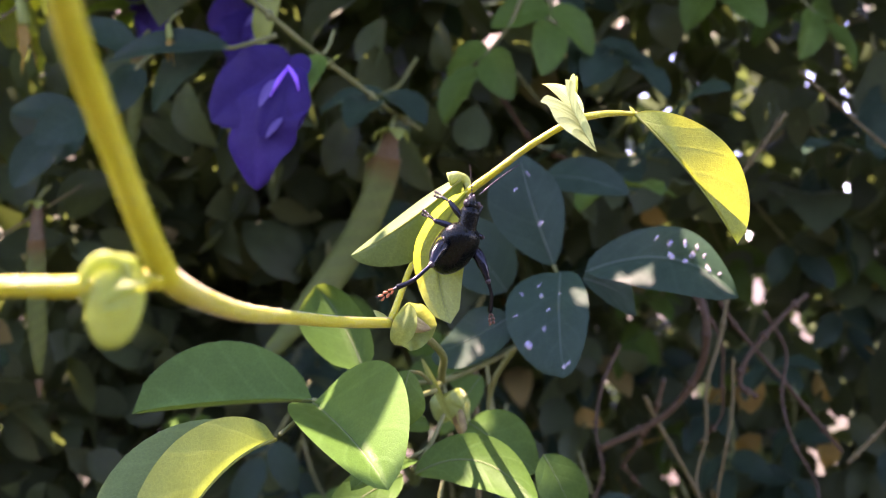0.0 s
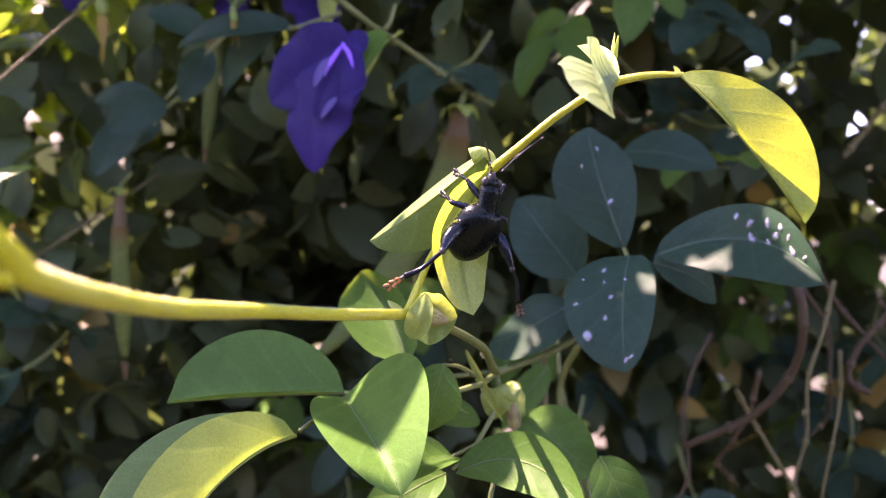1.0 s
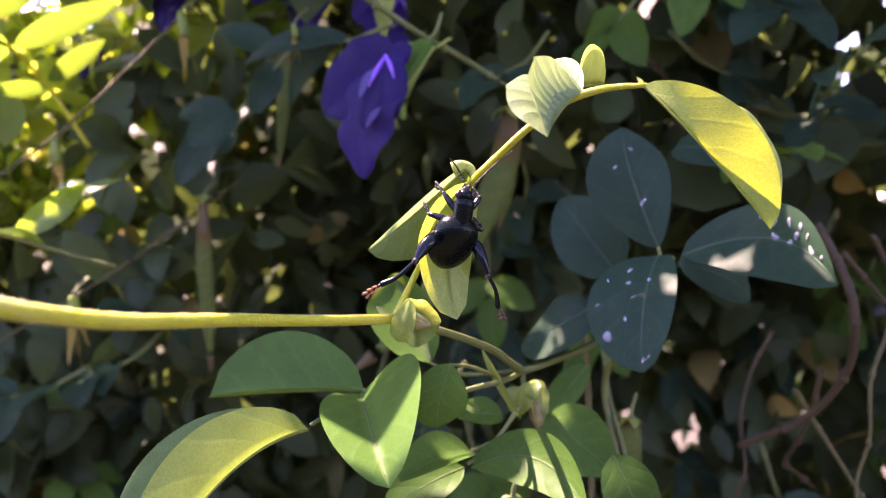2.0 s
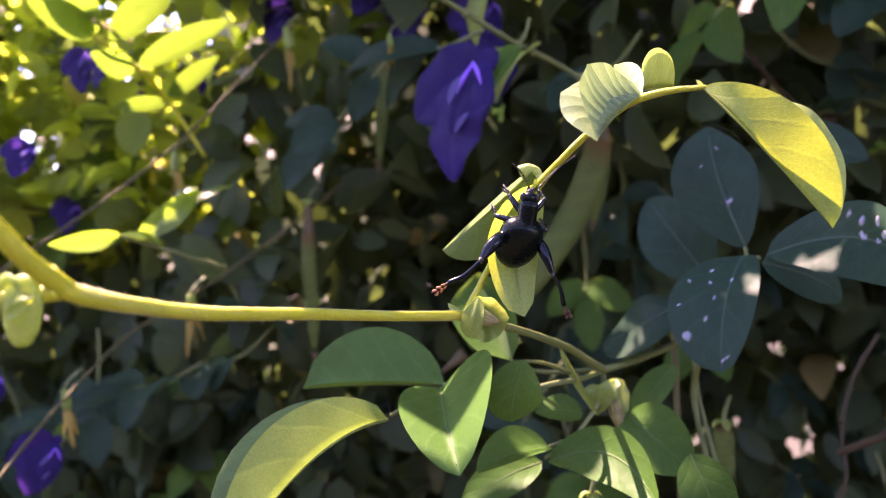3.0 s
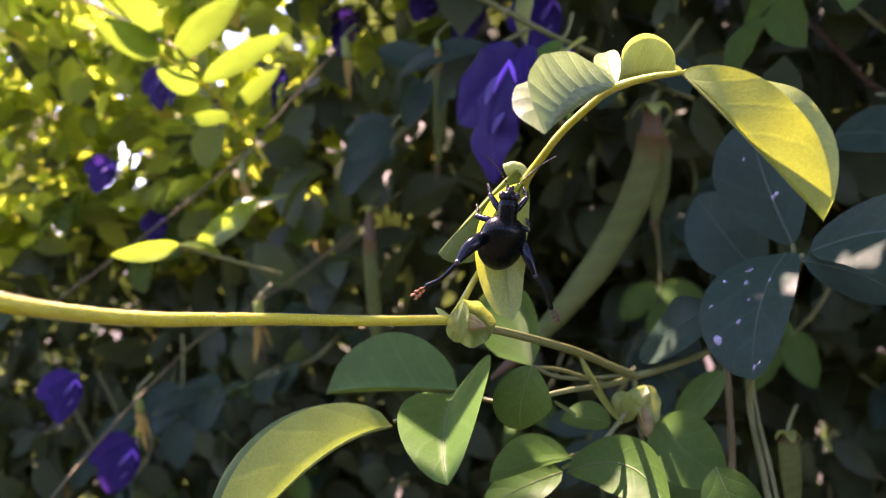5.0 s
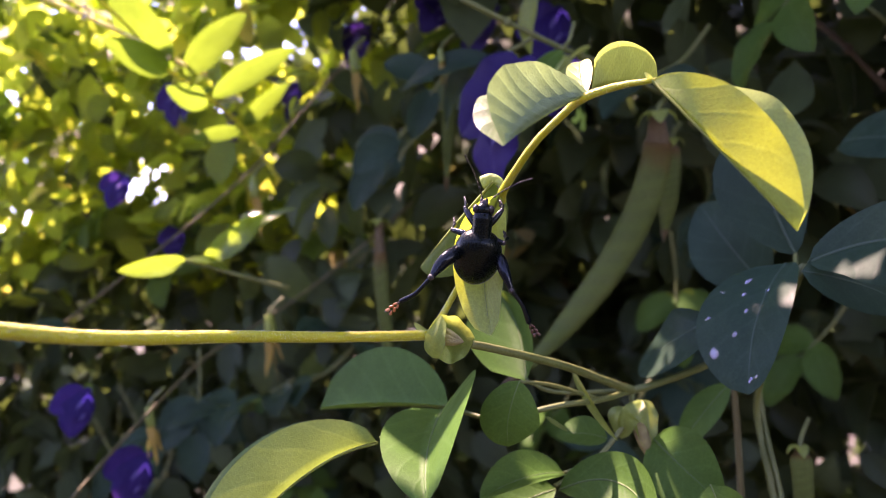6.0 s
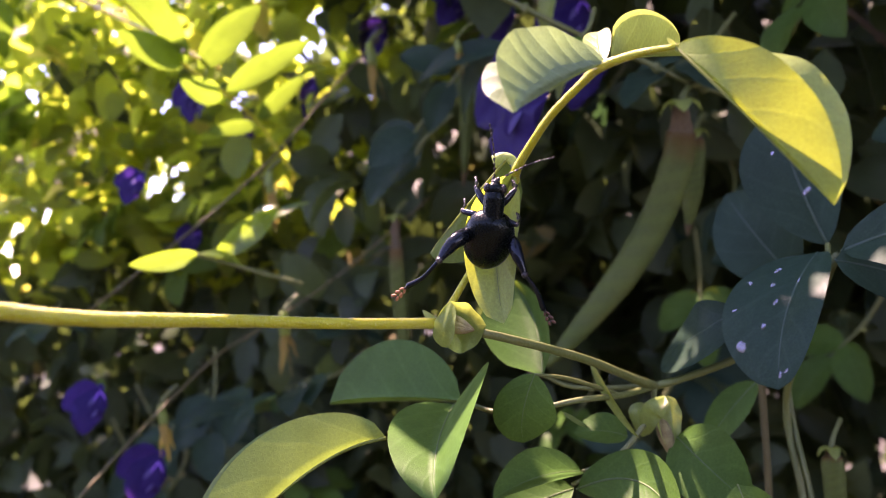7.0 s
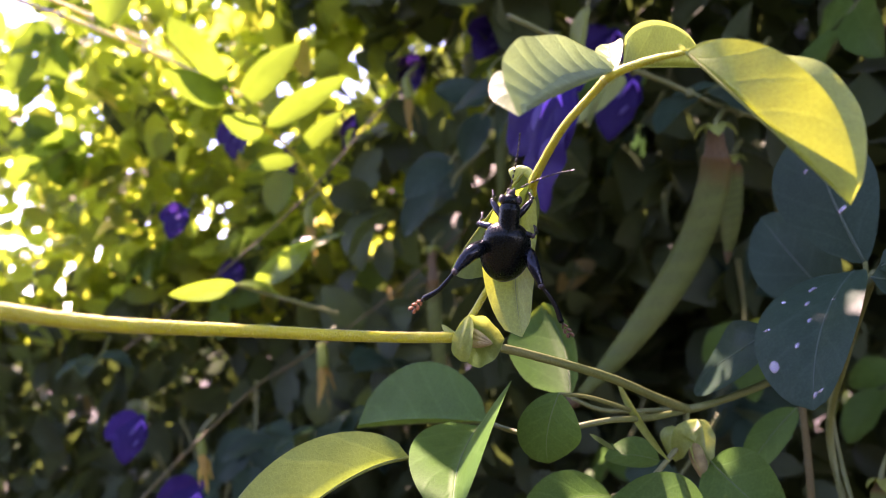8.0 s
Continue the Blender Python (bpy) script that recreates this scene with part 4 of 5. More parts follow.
def beetle():
    b = thing("beetle", BEETLE, "shiny blue-black beetle with thick hind legs clinging to a leaf", "beetle")
    part("abdomen", blob(body_point(0, -1.0, -1.0), (0.0040, 0.0033, 0.0055), axes=[B_X, B_Z, B_Y]), M_SHELL, b)
    part("wing_case", shell(-1, -7.3, 5.4, 4.7, 3.6, lower=0.6, rows=26, cols=14), M_SHELL, b)
    part("wing_case", shell(1, -7.3, 5.4, 4.7, 3.6, lower=0.6, rows=26, cols=14), M_SHELL, b)
    part("scutellum", blob(body_point(0, 4.1, 1.9), (0.0005, 0.0002, 0.0008), axes=[B_X, B_Z, B_Y], rings=5, sides=8), M_SHELL, b)
    fore = [B_FX, B_FZ, B_FORE]
    part("pronotum", tube([fore_point(0, y, 0) for y in (-0.4, 1.2, 2.8, 4.2, 5.2)], [0.0021, 0.0020, 0.00205, 0.0021, 0.0017], rings=22, sides=22, flat=0.86), M_SHELL, b)
    part("waist", blob(fore_point(0, -0.2, -0.1), (0.0021, 0.0018, 0.0010), axes=fore, rings=8, sides=14), M_JOINT, b)
    head = part("head", blob(fore_point(0.05, 5.7, -0.1), (0.00155, 0.00130, 0.0014), axes=fore, rings=10, sides=16), M_SHELL, b)
    part("mouthparts", joined(blob(fore_point(0.0, 6.8, -0.4), (0.0009, 0.0008, 0.0010), axes=fore, rings=6, sides=10),
                              blob(fore_point(0.5, 7.3, -0.4), (0.00035, 0.0003, 0.0008), axes=fore, rings=5, sides=8),
                              blob(fore_point(-0.5, 7.3, -0.4), (0.00035, 0.0003, 0.0008), axes=fore, rings=5, sides=8))[:2], M_JOINT, head)
    for k in (-1, 1):
        part("eye", blob(fore_point(k * 1.45, 5.9, 0.2), (0.0007, 0.0007, 0.0009), axes=fore, rings=6, sides=10), M_JOINT, head)

    def foot(name, at, to, parent, pad):
        """Beads of a foot, from the ankle to the claws."""
        a, t = V(*at), V(*to)
        d = unit(t - a)
        length = np.linalg.norm(t - a)
        side = unit(np.cross(d, V(0.3, -0.8, -0.3)))
        up = np.cross(side, d)
        ob = part(name, blob(a + d * length * 0.08, (0.00030, 0.00028, length * 0.16), axes=[side, up, d], rings=6, sides=8), M_JOINT, parent)
        for f, w in ((0.30, 0.00034), (0.58, 0.00046), (0.86, 0.00044)):
            for k in (-1, 1):
                part("foot_pad", blob(a + d * length * f + side * k * w * 0.95, (w * 0.8, w * 0.6, length * 0.14), axes=[side, up, unit(d + side * k * 0.35)], rings=6, sides=8), pad, parent)
        for k in (-1, 1):
            part("claw", tube([a + d * length * 0.75, a + d * length + side * k * 0.0003, a + d * length * 1.12 + side * k * 0.0006 - up * 0.0004], [0.00014, 0.0001, 0.00003], rings=6, sides=5), M_JOINT, parent)
        return ob

    def leg(name, hip, knee, ankle, toe, thick, shin, pad, bow=(0, 0, 0), thigh=None):
        h, k, a = V(*hip), V(*knee), V(*ankle)
        m = [V(*q) for q in thigh] if thigh else [h * 0.6 + k * 0.4, h * 0.2 + k * 0.8]
        femur = part(name, limb([h, *m, k], [thick * 0.75, thick, thick * 0.86, shin * 1.0], rings=24), M_LEGBLUE, b)
        part("knee", blob(k, (shin * 1.3,) * 3, rings=6, sides=8), M_JOINT, femur)
        part("knee_spur", blob(k * 0.75 + m[-1] * 0.25, (shin * 1.2, shin * 0.8, shin * 1.6), rings=6, sides=8), M_LEGBLUE, femur)
        m = (k + a) / 2 + V(*bow)
        part("shin", limb([k, m, a], [shin * 0.75, shin * 0.8, shin * 1.15], rings=14), M_LEGBLUE, femur)
        foot("foot", a, toe, femur, pad)

    leg("hind_leg", body_point(-1.6, -0.5, -3.0), (-0.0023, 0.1564, 1.1969), (-0.0090, 0.1551, 1.1925), (-0.0124, 0.1550, 1.1903), 0.00150, 0.00052, M_FOOT, (-0.0002, 0, -0.0008), thigh=[(-0.0003, 0.1603, 1.2006), (-0.0015, 0.1583, 1.1989)])
    leg("hind_leg", body_point(1.6, -0.5, -3.0), (0.0094, 0.1662, 1.1933), (0.0101, 0.1709, 1.1866), (0.0107, 0.1729, 1.1836), 0.00128, 0.00050, M_CLAW, (0.0005, 0, 0.0002), thigh=[(0.0068, 0.1668, 1.1993), (0.0083, 0.1661, 1.1966)])
    leg("front_leg", fore_point(-1.5, 2.8, -0.6), (0.0014, 0.1642, 1.2098), (0.0000, 0.1668, 1.2108), (-0.0019, 0.1692, 1.2119), 0.00070, 0.00036, M_JOINT)
    leg("middle_leg", body_point(-2.0, 3.6, -0.6), (-0.0016, 0.1637, 1.2058), (-0.0027, 0.1662, 1.2068), (-0.0045, 0.1688, 1.2079), 0.00070, 0.00038, M_JOINT)
    leg("front_leg", fore_point(1.5, 2.8, -0.6), (0.0080, 0.1670, 1.2088), (0.0068, 0.1695, 1.2098), (0.0050, 0.1712, 1.2106), 0.00065, 0.00034, M_JOINT)
    leg("middle_leg", body_point(2.2, 3.6, -0.6), (0.0083, 0.1664, 1.2024), (0.0070, 0.1700, 1.2034), (0.0050, 0.1722, 1.2044), 0.00065, 0.00034, M_JOINT)
    feelers = {}
    for side in ("left", "right"):
        root, d = np.array(FEELER_ROOT[side]), V(*FEELERS[side][0][1])
        up = unit(np.cross(d, V(1, 0, 0)))
        for k in range(11):
            f = (k + 0.5) / 11
            c = root + d * 0.0108 * f + up * 0.0007 * math.sin(f * 3.1) * (1 if side == "left" else -1)
            bead = blob(c, (0.00027 - 0.00005 * abs(k - 4) / 6, 0.00027 - 0.00005 * abs(k - 4) / 6, 0.00050), axes=[unit(np.cross(d, up)), up, d], rings=6, sides=8, profile=lambda z: 0.72 + 0.5 * z)
            if k == 0:
                feelers[side] = part("antenna", bead, M_JOINT, b, pivot=root)
            else:
                part("segment", bead, M_JOINT, feelers[side])
    return b, feelers


BEETLE_OB, FEELER_OB = beetle()


# ---------------------------------------------------------------- water drops on the dark leaves
def drop(at, normal, size, tall):
    nn = unit(normal)
    a = unit(np.cross(nn, V(0.3, 0.2, 1.0)))
    c = np.cross(nn, a)
    verts, faces = [], []
    rings, sides = 6, 12
    rng = random.Random(int(abs(at[0]) * 1e6))
    a0, k0 = rng.uniform(0, 6.3), rng.uniform(0.1, 0.45)
    wob = [1 + k0 * math.cos(2 * (2 * math.pi * j / sides - a0)) + 0.14 * rng.uniform(-1, 1) for j in range(sides)]
    for k in range(rings + 1):
        th = math.pi / 2 * k / rings
        for j in range(sides):
            w = 2 * math.pi * j / sides
            verts.append(V(*at) + size * math.cos(th) * wob[j] * (math.cos(w) * a * 0.8 + math.sin(w) * c) + nn * (tall * size * math.sin(th) - 0.00005))
    for k in range(rings):
        for j in range(sides):
            q = (j + 1) % sides
            faces.append((k * sides + j, k * sides + q, (k + 1) * sides + q, (k + 1) * sides + j))
    faces.append(tuple(reversed(range(sides))))
    ob = new("water_drop", mesh_of("water_drop", np.array(verts) - V(*at), faces))
    ob.location = Vector(at)
    ob.data.materials.append(M_WATER)
    return tagged(ob, "clear water drop lying on a dark green leaf", "water drop", group="drops on the dark leaves")


def drops():
    spots = {"b": [(0.42, 0.62, 0.9), (0.5, 0.45, 1.2), (0.52, 0.05, 1.35), (0.6, 0.55, 1.0), (0.66, 0.3, 1.2), (0.68, 0.62, 0.9), (0.62, 0.0, 1.1), (0.78, 0.15, 1.1), (0.74, 0.5, 0.8), (0.86, 0.3, 0.8)],
             "c": [(0.2, -0.45, 0.8), (0.3, -0.75, 0.6), (0.32, -0.35, 0.7), (0.28, 0.0, 0.7), (0.45, -0.2, 0.6), (0.5, -0.8, 0.6), (0.62, -0.3, 0.7), (0.74, -0.72, 1.4), (0.92, 0.1, 0.6), (0.9, 0.4, 0.5)],
             "a": [(0.3, 0.1, 1.0), (0.62, -0.3, 0.6), (0.75, 0.2, 0.6)]}
    eye = V(0.05, 0.0, 1.2)
    for key, rows in spots.items():
        for u, s, size in rows:
            f = lambda a, c: leaf_point(u=a, s=c, cup=0.08, **DARK[key], **SHAPE[key])
            p = f(u, s)
            nn = np.cross(f(u + 0.02, s) - p, f(u, s + 0.03) - p)
            nn = nn if np.dot(nn, eye - p) > 0 else -nn
            drop(p, nn, 0.00115 * size, 0.5)


drops()


# ---------------------------------------------------------------- flowers
def flower(at, label):
    """A hanging blue-violet pea flower: a broad banner petal, two wings, a keel and a green calyx."""
    o = V(*at)

    def w(x, y, z):
        return tuple(o + V(x, y, z) * 0.93)

    f = thing("pea_flower", at, label, "flower", group="flowers in the hedge")
    part("banner_petal", leaf(**five(w(0, 0, 0), w(-0.012, -0.006, -0.024), w(-0.0145, -0.004, -0.051), w(-0.0270, 0.002, -0.0250), w(0.0050, -0.016, -0.028)), p=0.80, q=0.6, cup=0.25, wave=0.10, nu=24, nv=7, rib=0), M_PETAL, f)
    part("banner_petal", leaf(**five(w(0, 0, 0.001), w(-0.017, 0.002, -0.009), w(-0.0345, 0.003, -0.023), w(-0.0220, 0.003, 0.0055), w(-0.0080, -0.004, -0.023)), p=0.85, q=0.55, cup=0.2, wave=0.08, rib=0), M_PETAL, f)
    part("wing_petal", leaf(**five(w(0.001, -0.006, -0.004), w(-0.006, -0.012, -0.018), w(-0.011, -0.012, -0.032), w(-0.012, -0.011, -0.019), w(-0.001, -0.014, -0.021)), p=0.8, q=0.5, cup=0.3, rib=0), M_PETAL, f)
    part("wing_petal", leaf(**five(w(0.002, -0.006, -0.003), w(0.004, -0.015, -0.017), w(0.000, -0.013, -0.031), w(-0.001, -0.014, -0.017), w(0.0075, -0.012, -0.019)), p=0.8, q=0.5, cup=0.3, rib=0), M_PETAL, f)
    part("wing_petal", leaf(**simple(w(0.001, 0.000, 0.004), w(0.0035, -0.001, -0.006), (0.3, -1, 0), 0.008), rib=0), M_PETAL, f)
    part("petal_ridge", tube([w(-0.001, -0.0125, -0.005), w(-0.004, -0.0140, -0.010), w(-0.007, -0.0145, -0.016)], [0.0006, 0.0009, 0.0002], rings=10), M_THROAT, f, "bright violet ridge of the flower's throat")
    part("petal_ridge", tube([w(-0.0005, -0.0125, -0.004), w(0.003, -0.0165, -0.009), w(0.0045, -0.0170, -0.014)], [0.0006, 0.0009, 0.0002], rings=10), M_THROAT, f, "bright violet ridge of the flower's throat")
    part("petal_heart", leaf(**simple(w(-0.005, -0.0135, -0.009), w(-0.0115, -0.0135, -0.020), (0, -1, 0.2), 0.0035), rib=0, nu=8, nv=2), M_PALE, f, "pale yellow heart of the flower")
    part("petal_heart", leaf(**simple(w(-0.002, -0.0150, -0.024), w(-0.0085, -0.0150, -0.032), (0, -1, 0.2), 0.0026), rib=0, nu=8, nv=2), M_PALE, f)
    part("calyx", leaf(**five(w(0.008, 0.018, 0.008), w(0.004, 0.006, -0.002), w(0.0015, -0.004, -0.016), w(0.000, 0.008, 0.001), w(0.0085, 0.004, -0.005)), q=0.5, cup=0.4, rib=0), M_LEAF, f, "pale green calyx")
    part("stalk", tube([w(0.008, 0.018, 0.008), w(0.010, 0.022, 0.012), w(0.012, 0.024, 0.020)], [0.0009, 0.0008, 0.0008], rings=8), M_STEM_DARK, f)
    return f


MAIN_FLOWER = flower((-0.0550, 0.2965, 1.2690), "open blue-violet pea flower hanging in the shade")
for x, y, z, rx, ry, rz, size in ((-0.2800, 0.2780, 1.1080, 8, 10, 60, 0.58), (-0.2770, 0.2460, 1.1470, -5, 6, 70, 0.46), (-0.3400, 0.4000, 1.3050, 5, -15, 40, 0.5), (-0.2800, 0.4100, 1.3150, 0, 15, 10, 0.5),
                                  (-0.0900, 0.4200, 1.3000, 5, 10, 30, 0.7), (-0.1050, 0.4300, 1.3300, 0, 0, 45, 0.7), (-0.1650, 0.4100, 1.3450, 10, 20, 70, 0.5), (-0.1450, 0.4300, 1.3400, 0, 10, 15, 0.7),
                                  (-0.3900, 0.3900, 1.2300, 0, 5, 60, 0.45), (-0.2400, 0.4300, 1.3500, 0, 5, 30, 0.6), (-0.3180, 0.3420, 1.3130, 4, -8, 35, 0.5), (-0.2920, 0.3360, 1.3060, -6, 10, 15, 0.42), (-0.3180, 0.3020, 1.2560, 3, 12, 60, 0.40)):
    copy_thing(MAIN_FLOWER, pose(x, y, z, rx, ry, rz) @ Matrix.Scale(size, 4))["label"] = "blue-violet pea flower deep among the hedge leaves"


# ---------------------------------------------------------------- pods and withered blooms
def pod(line, radius, label, brown=0.14, flat=0.55, seed=0):
    p = [V(*a) for a in line]
    t = thing("seed_pod", line[0], label, "seed pod", group="pods on the vines")
    s = spline(p, 40)
    n_top = max(3, int(40 * brown))
    part("pod", tube(s[n_top - 1:-3:3], [radius * 0.9, radius, radius * 1.02, radius, radius * 0.95, radius * 0.7, radius * 0.3], rings=46, sides=14, flat=flat, rough=0.012, seed=seed), M_POD, t)
    part("dry_end", tube(s[:n_top + 1], [radius * 0.5, radius * 0.62, radius * 0.9], rings=10, sides=14, flat=flat, rough=0.03, seed=seed + 1), M_PODEND, t, "brown dried neck of the pod")
    part("tip", tube(s[-5:], [radius * 0.45, radius * 0.25, radius * 0.08], rings=8, sides=8), M_PODEND, t)
    top = s[0]
    for k in range(4):
        a = k * 1.6 + 0.4
        part("sepal", leaf(**simple(top + V(0, 0, radius * 0.3), top + V(radius * 1.2 * math.cos(a), radius * 1.2 * math.sin(a), -radius * 0.6), (math.cos(a), math.sin(a), 0.8), radius * 1.1, bend=0.2), rib=0, nu=8, nv=2), M_BRACT, t)
    part("stalk", tube([top, top + V(0.0005, 0.002, 0.004), top + V(0.002, 0.008, 0.009)], [radius * 0.25, radius * 0.2, radius * 0.2], rings=8), M_STEM_DARK, t)
    return t


pod([(-0.0225, 0.3440, 1.2500), (-0.0255, 0.3480, 1.2340), (-0.0320, 0.3470, 1.2160), (-0.0425, 0.3430, 1.1960), (-0.0560, 0.3340, 1.1760), (-0.0720, 0.3220, 1.1560), (-0.0860, 0.3120, 1.1430)], 0.0066, "large curved green bean pod with a brown neck", brown=0.14, seed=3)
pod([(-0.1853, 0.3636, 1.2206), (-0.1850, 0.3620, 1.1900), (-0.1846, 0.3630, 1.1600), (-0.1841, 0.3633, 1.1317)], 0.0046, "slim green pod hanging straight down", brown=0.2, seed=5)
pod([(-0.1456, 0.3817, 1.2980), (-0.1470, 0.3800, 1.2700), (-0.1501, 0.3777, 1.2333)], 0.0038, "slim green pod hanging straight down", brown=0.1, seed=6)
pod([(-0.0330, 0.3900, 1.2450), (-0.0350, 0.3890, 1.2250), (-0.0390, 0.3880, 1.2000)], 0.0048, "slim green pod hanging straight down", brown=0.1, seed=8)
pod([(0.0250, 0.3300, 1.1250), (0.0255, 0.3290, 1.1150), (0.0260, 0.3270, 1.0850)], 0.0036, "short green pod hanging in the shade", brown=0.15, seed=9)
pod([(-0.0010, 0.2300, 1.1260), (0.0000, 0.2290, 1.1160), (0.0000, 0.2270, 1.0900)], 0.0030, "short green pod hanging in the shade", brown=0.1, seed=10)


def withered(at, size, label, lean=0.0):
    o = V(*at)
    t = thing("withered_flower", at, label, "flower", group="withered flowers")
    part("cup", tube([o, o + V(0.1 * lean, 0, -0.35) * size, o + V(0.2 * lean, 0, -0.6) * size], [size * 0.10, size * 0.15, size * 0.13], rings=8), M_BRACT, t, "pale green cup of the withered flower")
    for k, (long, spread) in enumerate(((1.75, 0.12), (1.45, 0.30), (1.6, 0.22), (1.2, 0.34))):
        a = k * 1.9 + at[0] * 50
        d, e = V(math.cos(a), math.sin(a), 0), V(-math.sin(a), math.cos(a), 0) * size * 0.11
        m = o + V(0.2 * lean, 0, -0.25 - 0.4 * long) * size + d * size * spread * 0.45
        part("dry_petal", leaf(**five(o + V(0, 0, -0.45) * size, m, o + V(0.3 * lean, 0, -long) * size + d * size * spread, m + e, m - e), wave=0.25, rib=0, nu=12, nv=3, seed=k), M_HUSK, t)
    part("stalk", tube([o, o + V(0.001, 0.003, 0.004), o + V(0.003, 0.008, 0.008)], [size * 0.06, size * 0.05, size * 0.05], rings=6), M_STEM_DARK, t)
    return t


withered((-0.2345, 0.3265, 1.1750), 0.021, "tan withered flower with shrivelled petals")
withered((-0.2545, 0.2640, 1.1370), 0.016, "yellowing withered flower above a blue bloom", 0.6)
withered((-0.2500, 0.3364, 1.2510), 0.020, "pale green and tan withered flower")
withered((-0.1890, 0.3560, 1.3120), 0.020, "brown shrivelled flower hanging from a twig", 0.5)
withered((-0.1126, 0.3262, 1.2920), 0.010, "pale tan withered flower above a blue bloom", 0.4)


# ---------------------------------------------------------------- leafy sprigs and twigs in the hedge
def twig(points, r0, r1, material, label, seed=0):
    t = thing("twig", points[0], label, "twig")
    part("wood", tube(points, [r0, (r0 + r1) / 2, r1], rings=max(12, 8 * len(points)), sides=8, rough=0.06, seed=seed), material, t)
    for k, q in enumerate(spline(points, 9)[1:-1:2]):
        part("knot", blob(q, (r0 * 1.5, r0 * 1.5, r0 * 1.8), rings=5, sides=7), material, t)
    return t


twig([(-0.330, 0.268, 1.178), (-0.2971, 0.2850, 1.2014), (-0.2591, 0.3033, 1.2283), (-0.2263, 0.3193, 1.2554), (-0.1996, 0.3437, 1.2932), (-0.185, 0.360, 1.315)], 0.0008, 0.0006, M_GREYTWIG, "grey-brown slanting twig with small knots")
twig([(-0.2150, 0.1800, 1.0900), (-0.2239, 0.1996, 1.1072), (-0.2404, 0.2481, 1.1324), (-0.2451, 0.2914, 1.1565), (-0.2427, 0.3155, 1.1665), (-0.2200, 0.3500, 1.1900), (-0.1700, 0.3750, 1.2300)], 0.0008, 0.0006, M_GREYTWIG, "grey-brown slanting twig with small knots", 2)
twig([(-0.0800, 0.2950, 1.3000), (-0.0554, 0.3200, 1.2820), (-0.0394, 0.3380, 1.2722), (-0.0234, 0.3500, 1.2611), (-0.0100, 0.3600, 1.2540)], 0.0013, 0.0010, M_STEM_DARK, "olive green climbing stem", 3)
twig([(0.0647, 0.3300, 1.1171), (0.0877, 0.3200, 1.1321), (0.0982, 0.3100, 1.1496), (0.0992, 0.3000, 1.1661), (0.0971, 0.3000, 1.1810), (0.0900, 0.3100, 1.2000)], 0.0013, 0.0016, M_TWIG, "reddish brown curling dry vine", 4)
twig([(0.1380, 0.3500, 1.1350), (0.1307, 0.3500, 1.1406), (0.1344, 0.3500, 1.1530), (0.1493, 0.3500, 1.1704), (0.1600, 0.3500, 1.1800)], 0.0013, 0.0011, M_TWIG, "reddish brown curling dry vine", 5)
twig([(0.1950, 0.3300, 1.1400), (0.1818, 0.3300, 1.1253), (0.1677, 0.3300, 1.1112)], 0.0009, 0.0008, M_GREYTWIG, "thin grey dry twig", 6)
twig([(0.1450, 0.4000, 1.2320), (0.1579, 0.4000, 1.2486), (0.1721, 0.4000, 1.2684)], 0.0013, 0.0012, M_GREYTWIG, "thin grey dry twig", 7)
twig([(0.1700, 0.3800, 1.2850), (0.1851, 0.3800, 1.2718), (0.2115, 0.3800, 1.2488), (0.2500, 0.3800, 1.2200)], 0.0008, 0.0007, M_GREYTWIG, "thin grey dry twig", 8)
twig([(0.0850, 0.3350, 1.1380), (0.0920, 0.3400, 1.1254), (0.1101, 0.3400, 1.0936), (0.1180, 0.3400, 1.0750)], 0.0009, 0.0008, M_GREYTWIG, "thin grey dry twig", 9)
twig([(0.1150, 0.3500, 1.1950), (0.1293, 0.3600, 1.1696), (0.1574, 0.3600, 1.1364), (0.1804, 0.3600, 1.1082)], 0.0010, 0.0008, M_TWIG, "thin brown dry twig", 10)
twig([(0.0150, 0.4350, 1.3050), (0.0320, 0.4403, 1.2850), (0.0495, 0.4478, 1.2616), (0.0700, 0.4478, 1.2500)], 0.0015, 0.0012, M_TWIG, "thin brown dry twig", 11)
rng = random.Random(12)
for k in range(6):
    p = Vector((0.080 + 0.014 * k * rng.uniform(0.6, 1.2), 0.34 + 0.03 * rng.random(), 1.19 - 0.05 * rng.random()))
    line = [tuple(p)]
    step = Vector((rng.uniform(-0.4, 0.4), rng.uniform(-0.2, 0.2), -1.0))
    for _ in range(5):
        step += Vector((rng.uniform(-0.7, 0.7), rng.uniform(-0.4, 0.4), rng.uniform(-0.3, 0.3)))
        p = p + step.normalized() * 0.02
        line.append(tuple(p))
    twig(line, rng.uniform(0.0006, 0.0013), 0.0005, rng.choice((M_TWIG, M_TWIG, M_GREYTWIG)), "thin dry curling tendril in the shade", 20 + k)


def leaf_sprig(at, stem, leaves, material, label, stem_mat, group="", wave=0.03, fold=0.25):
    """A stalk with its leaflets; each leaf is given by its stalk end, tip, the way its face looks and its width."""
    t = thing("leaf_sprig", at, label, "sprig", group)
    if stem:
        part("stalk", tube(stem, [0.0011, 0.0009, 0.0007], rings=6 * len(stem), sides=8, rough=0.03), stem_mat, t)
    for k, (b, e, nrm, wd) in enumerate(leaves):
        part("leaflet", leaf(**simple(b, e, nrm, wd, bend=0.10, fold=fold), nu=14, nv=4, wave=wave, seed=k), material, t)
    return t


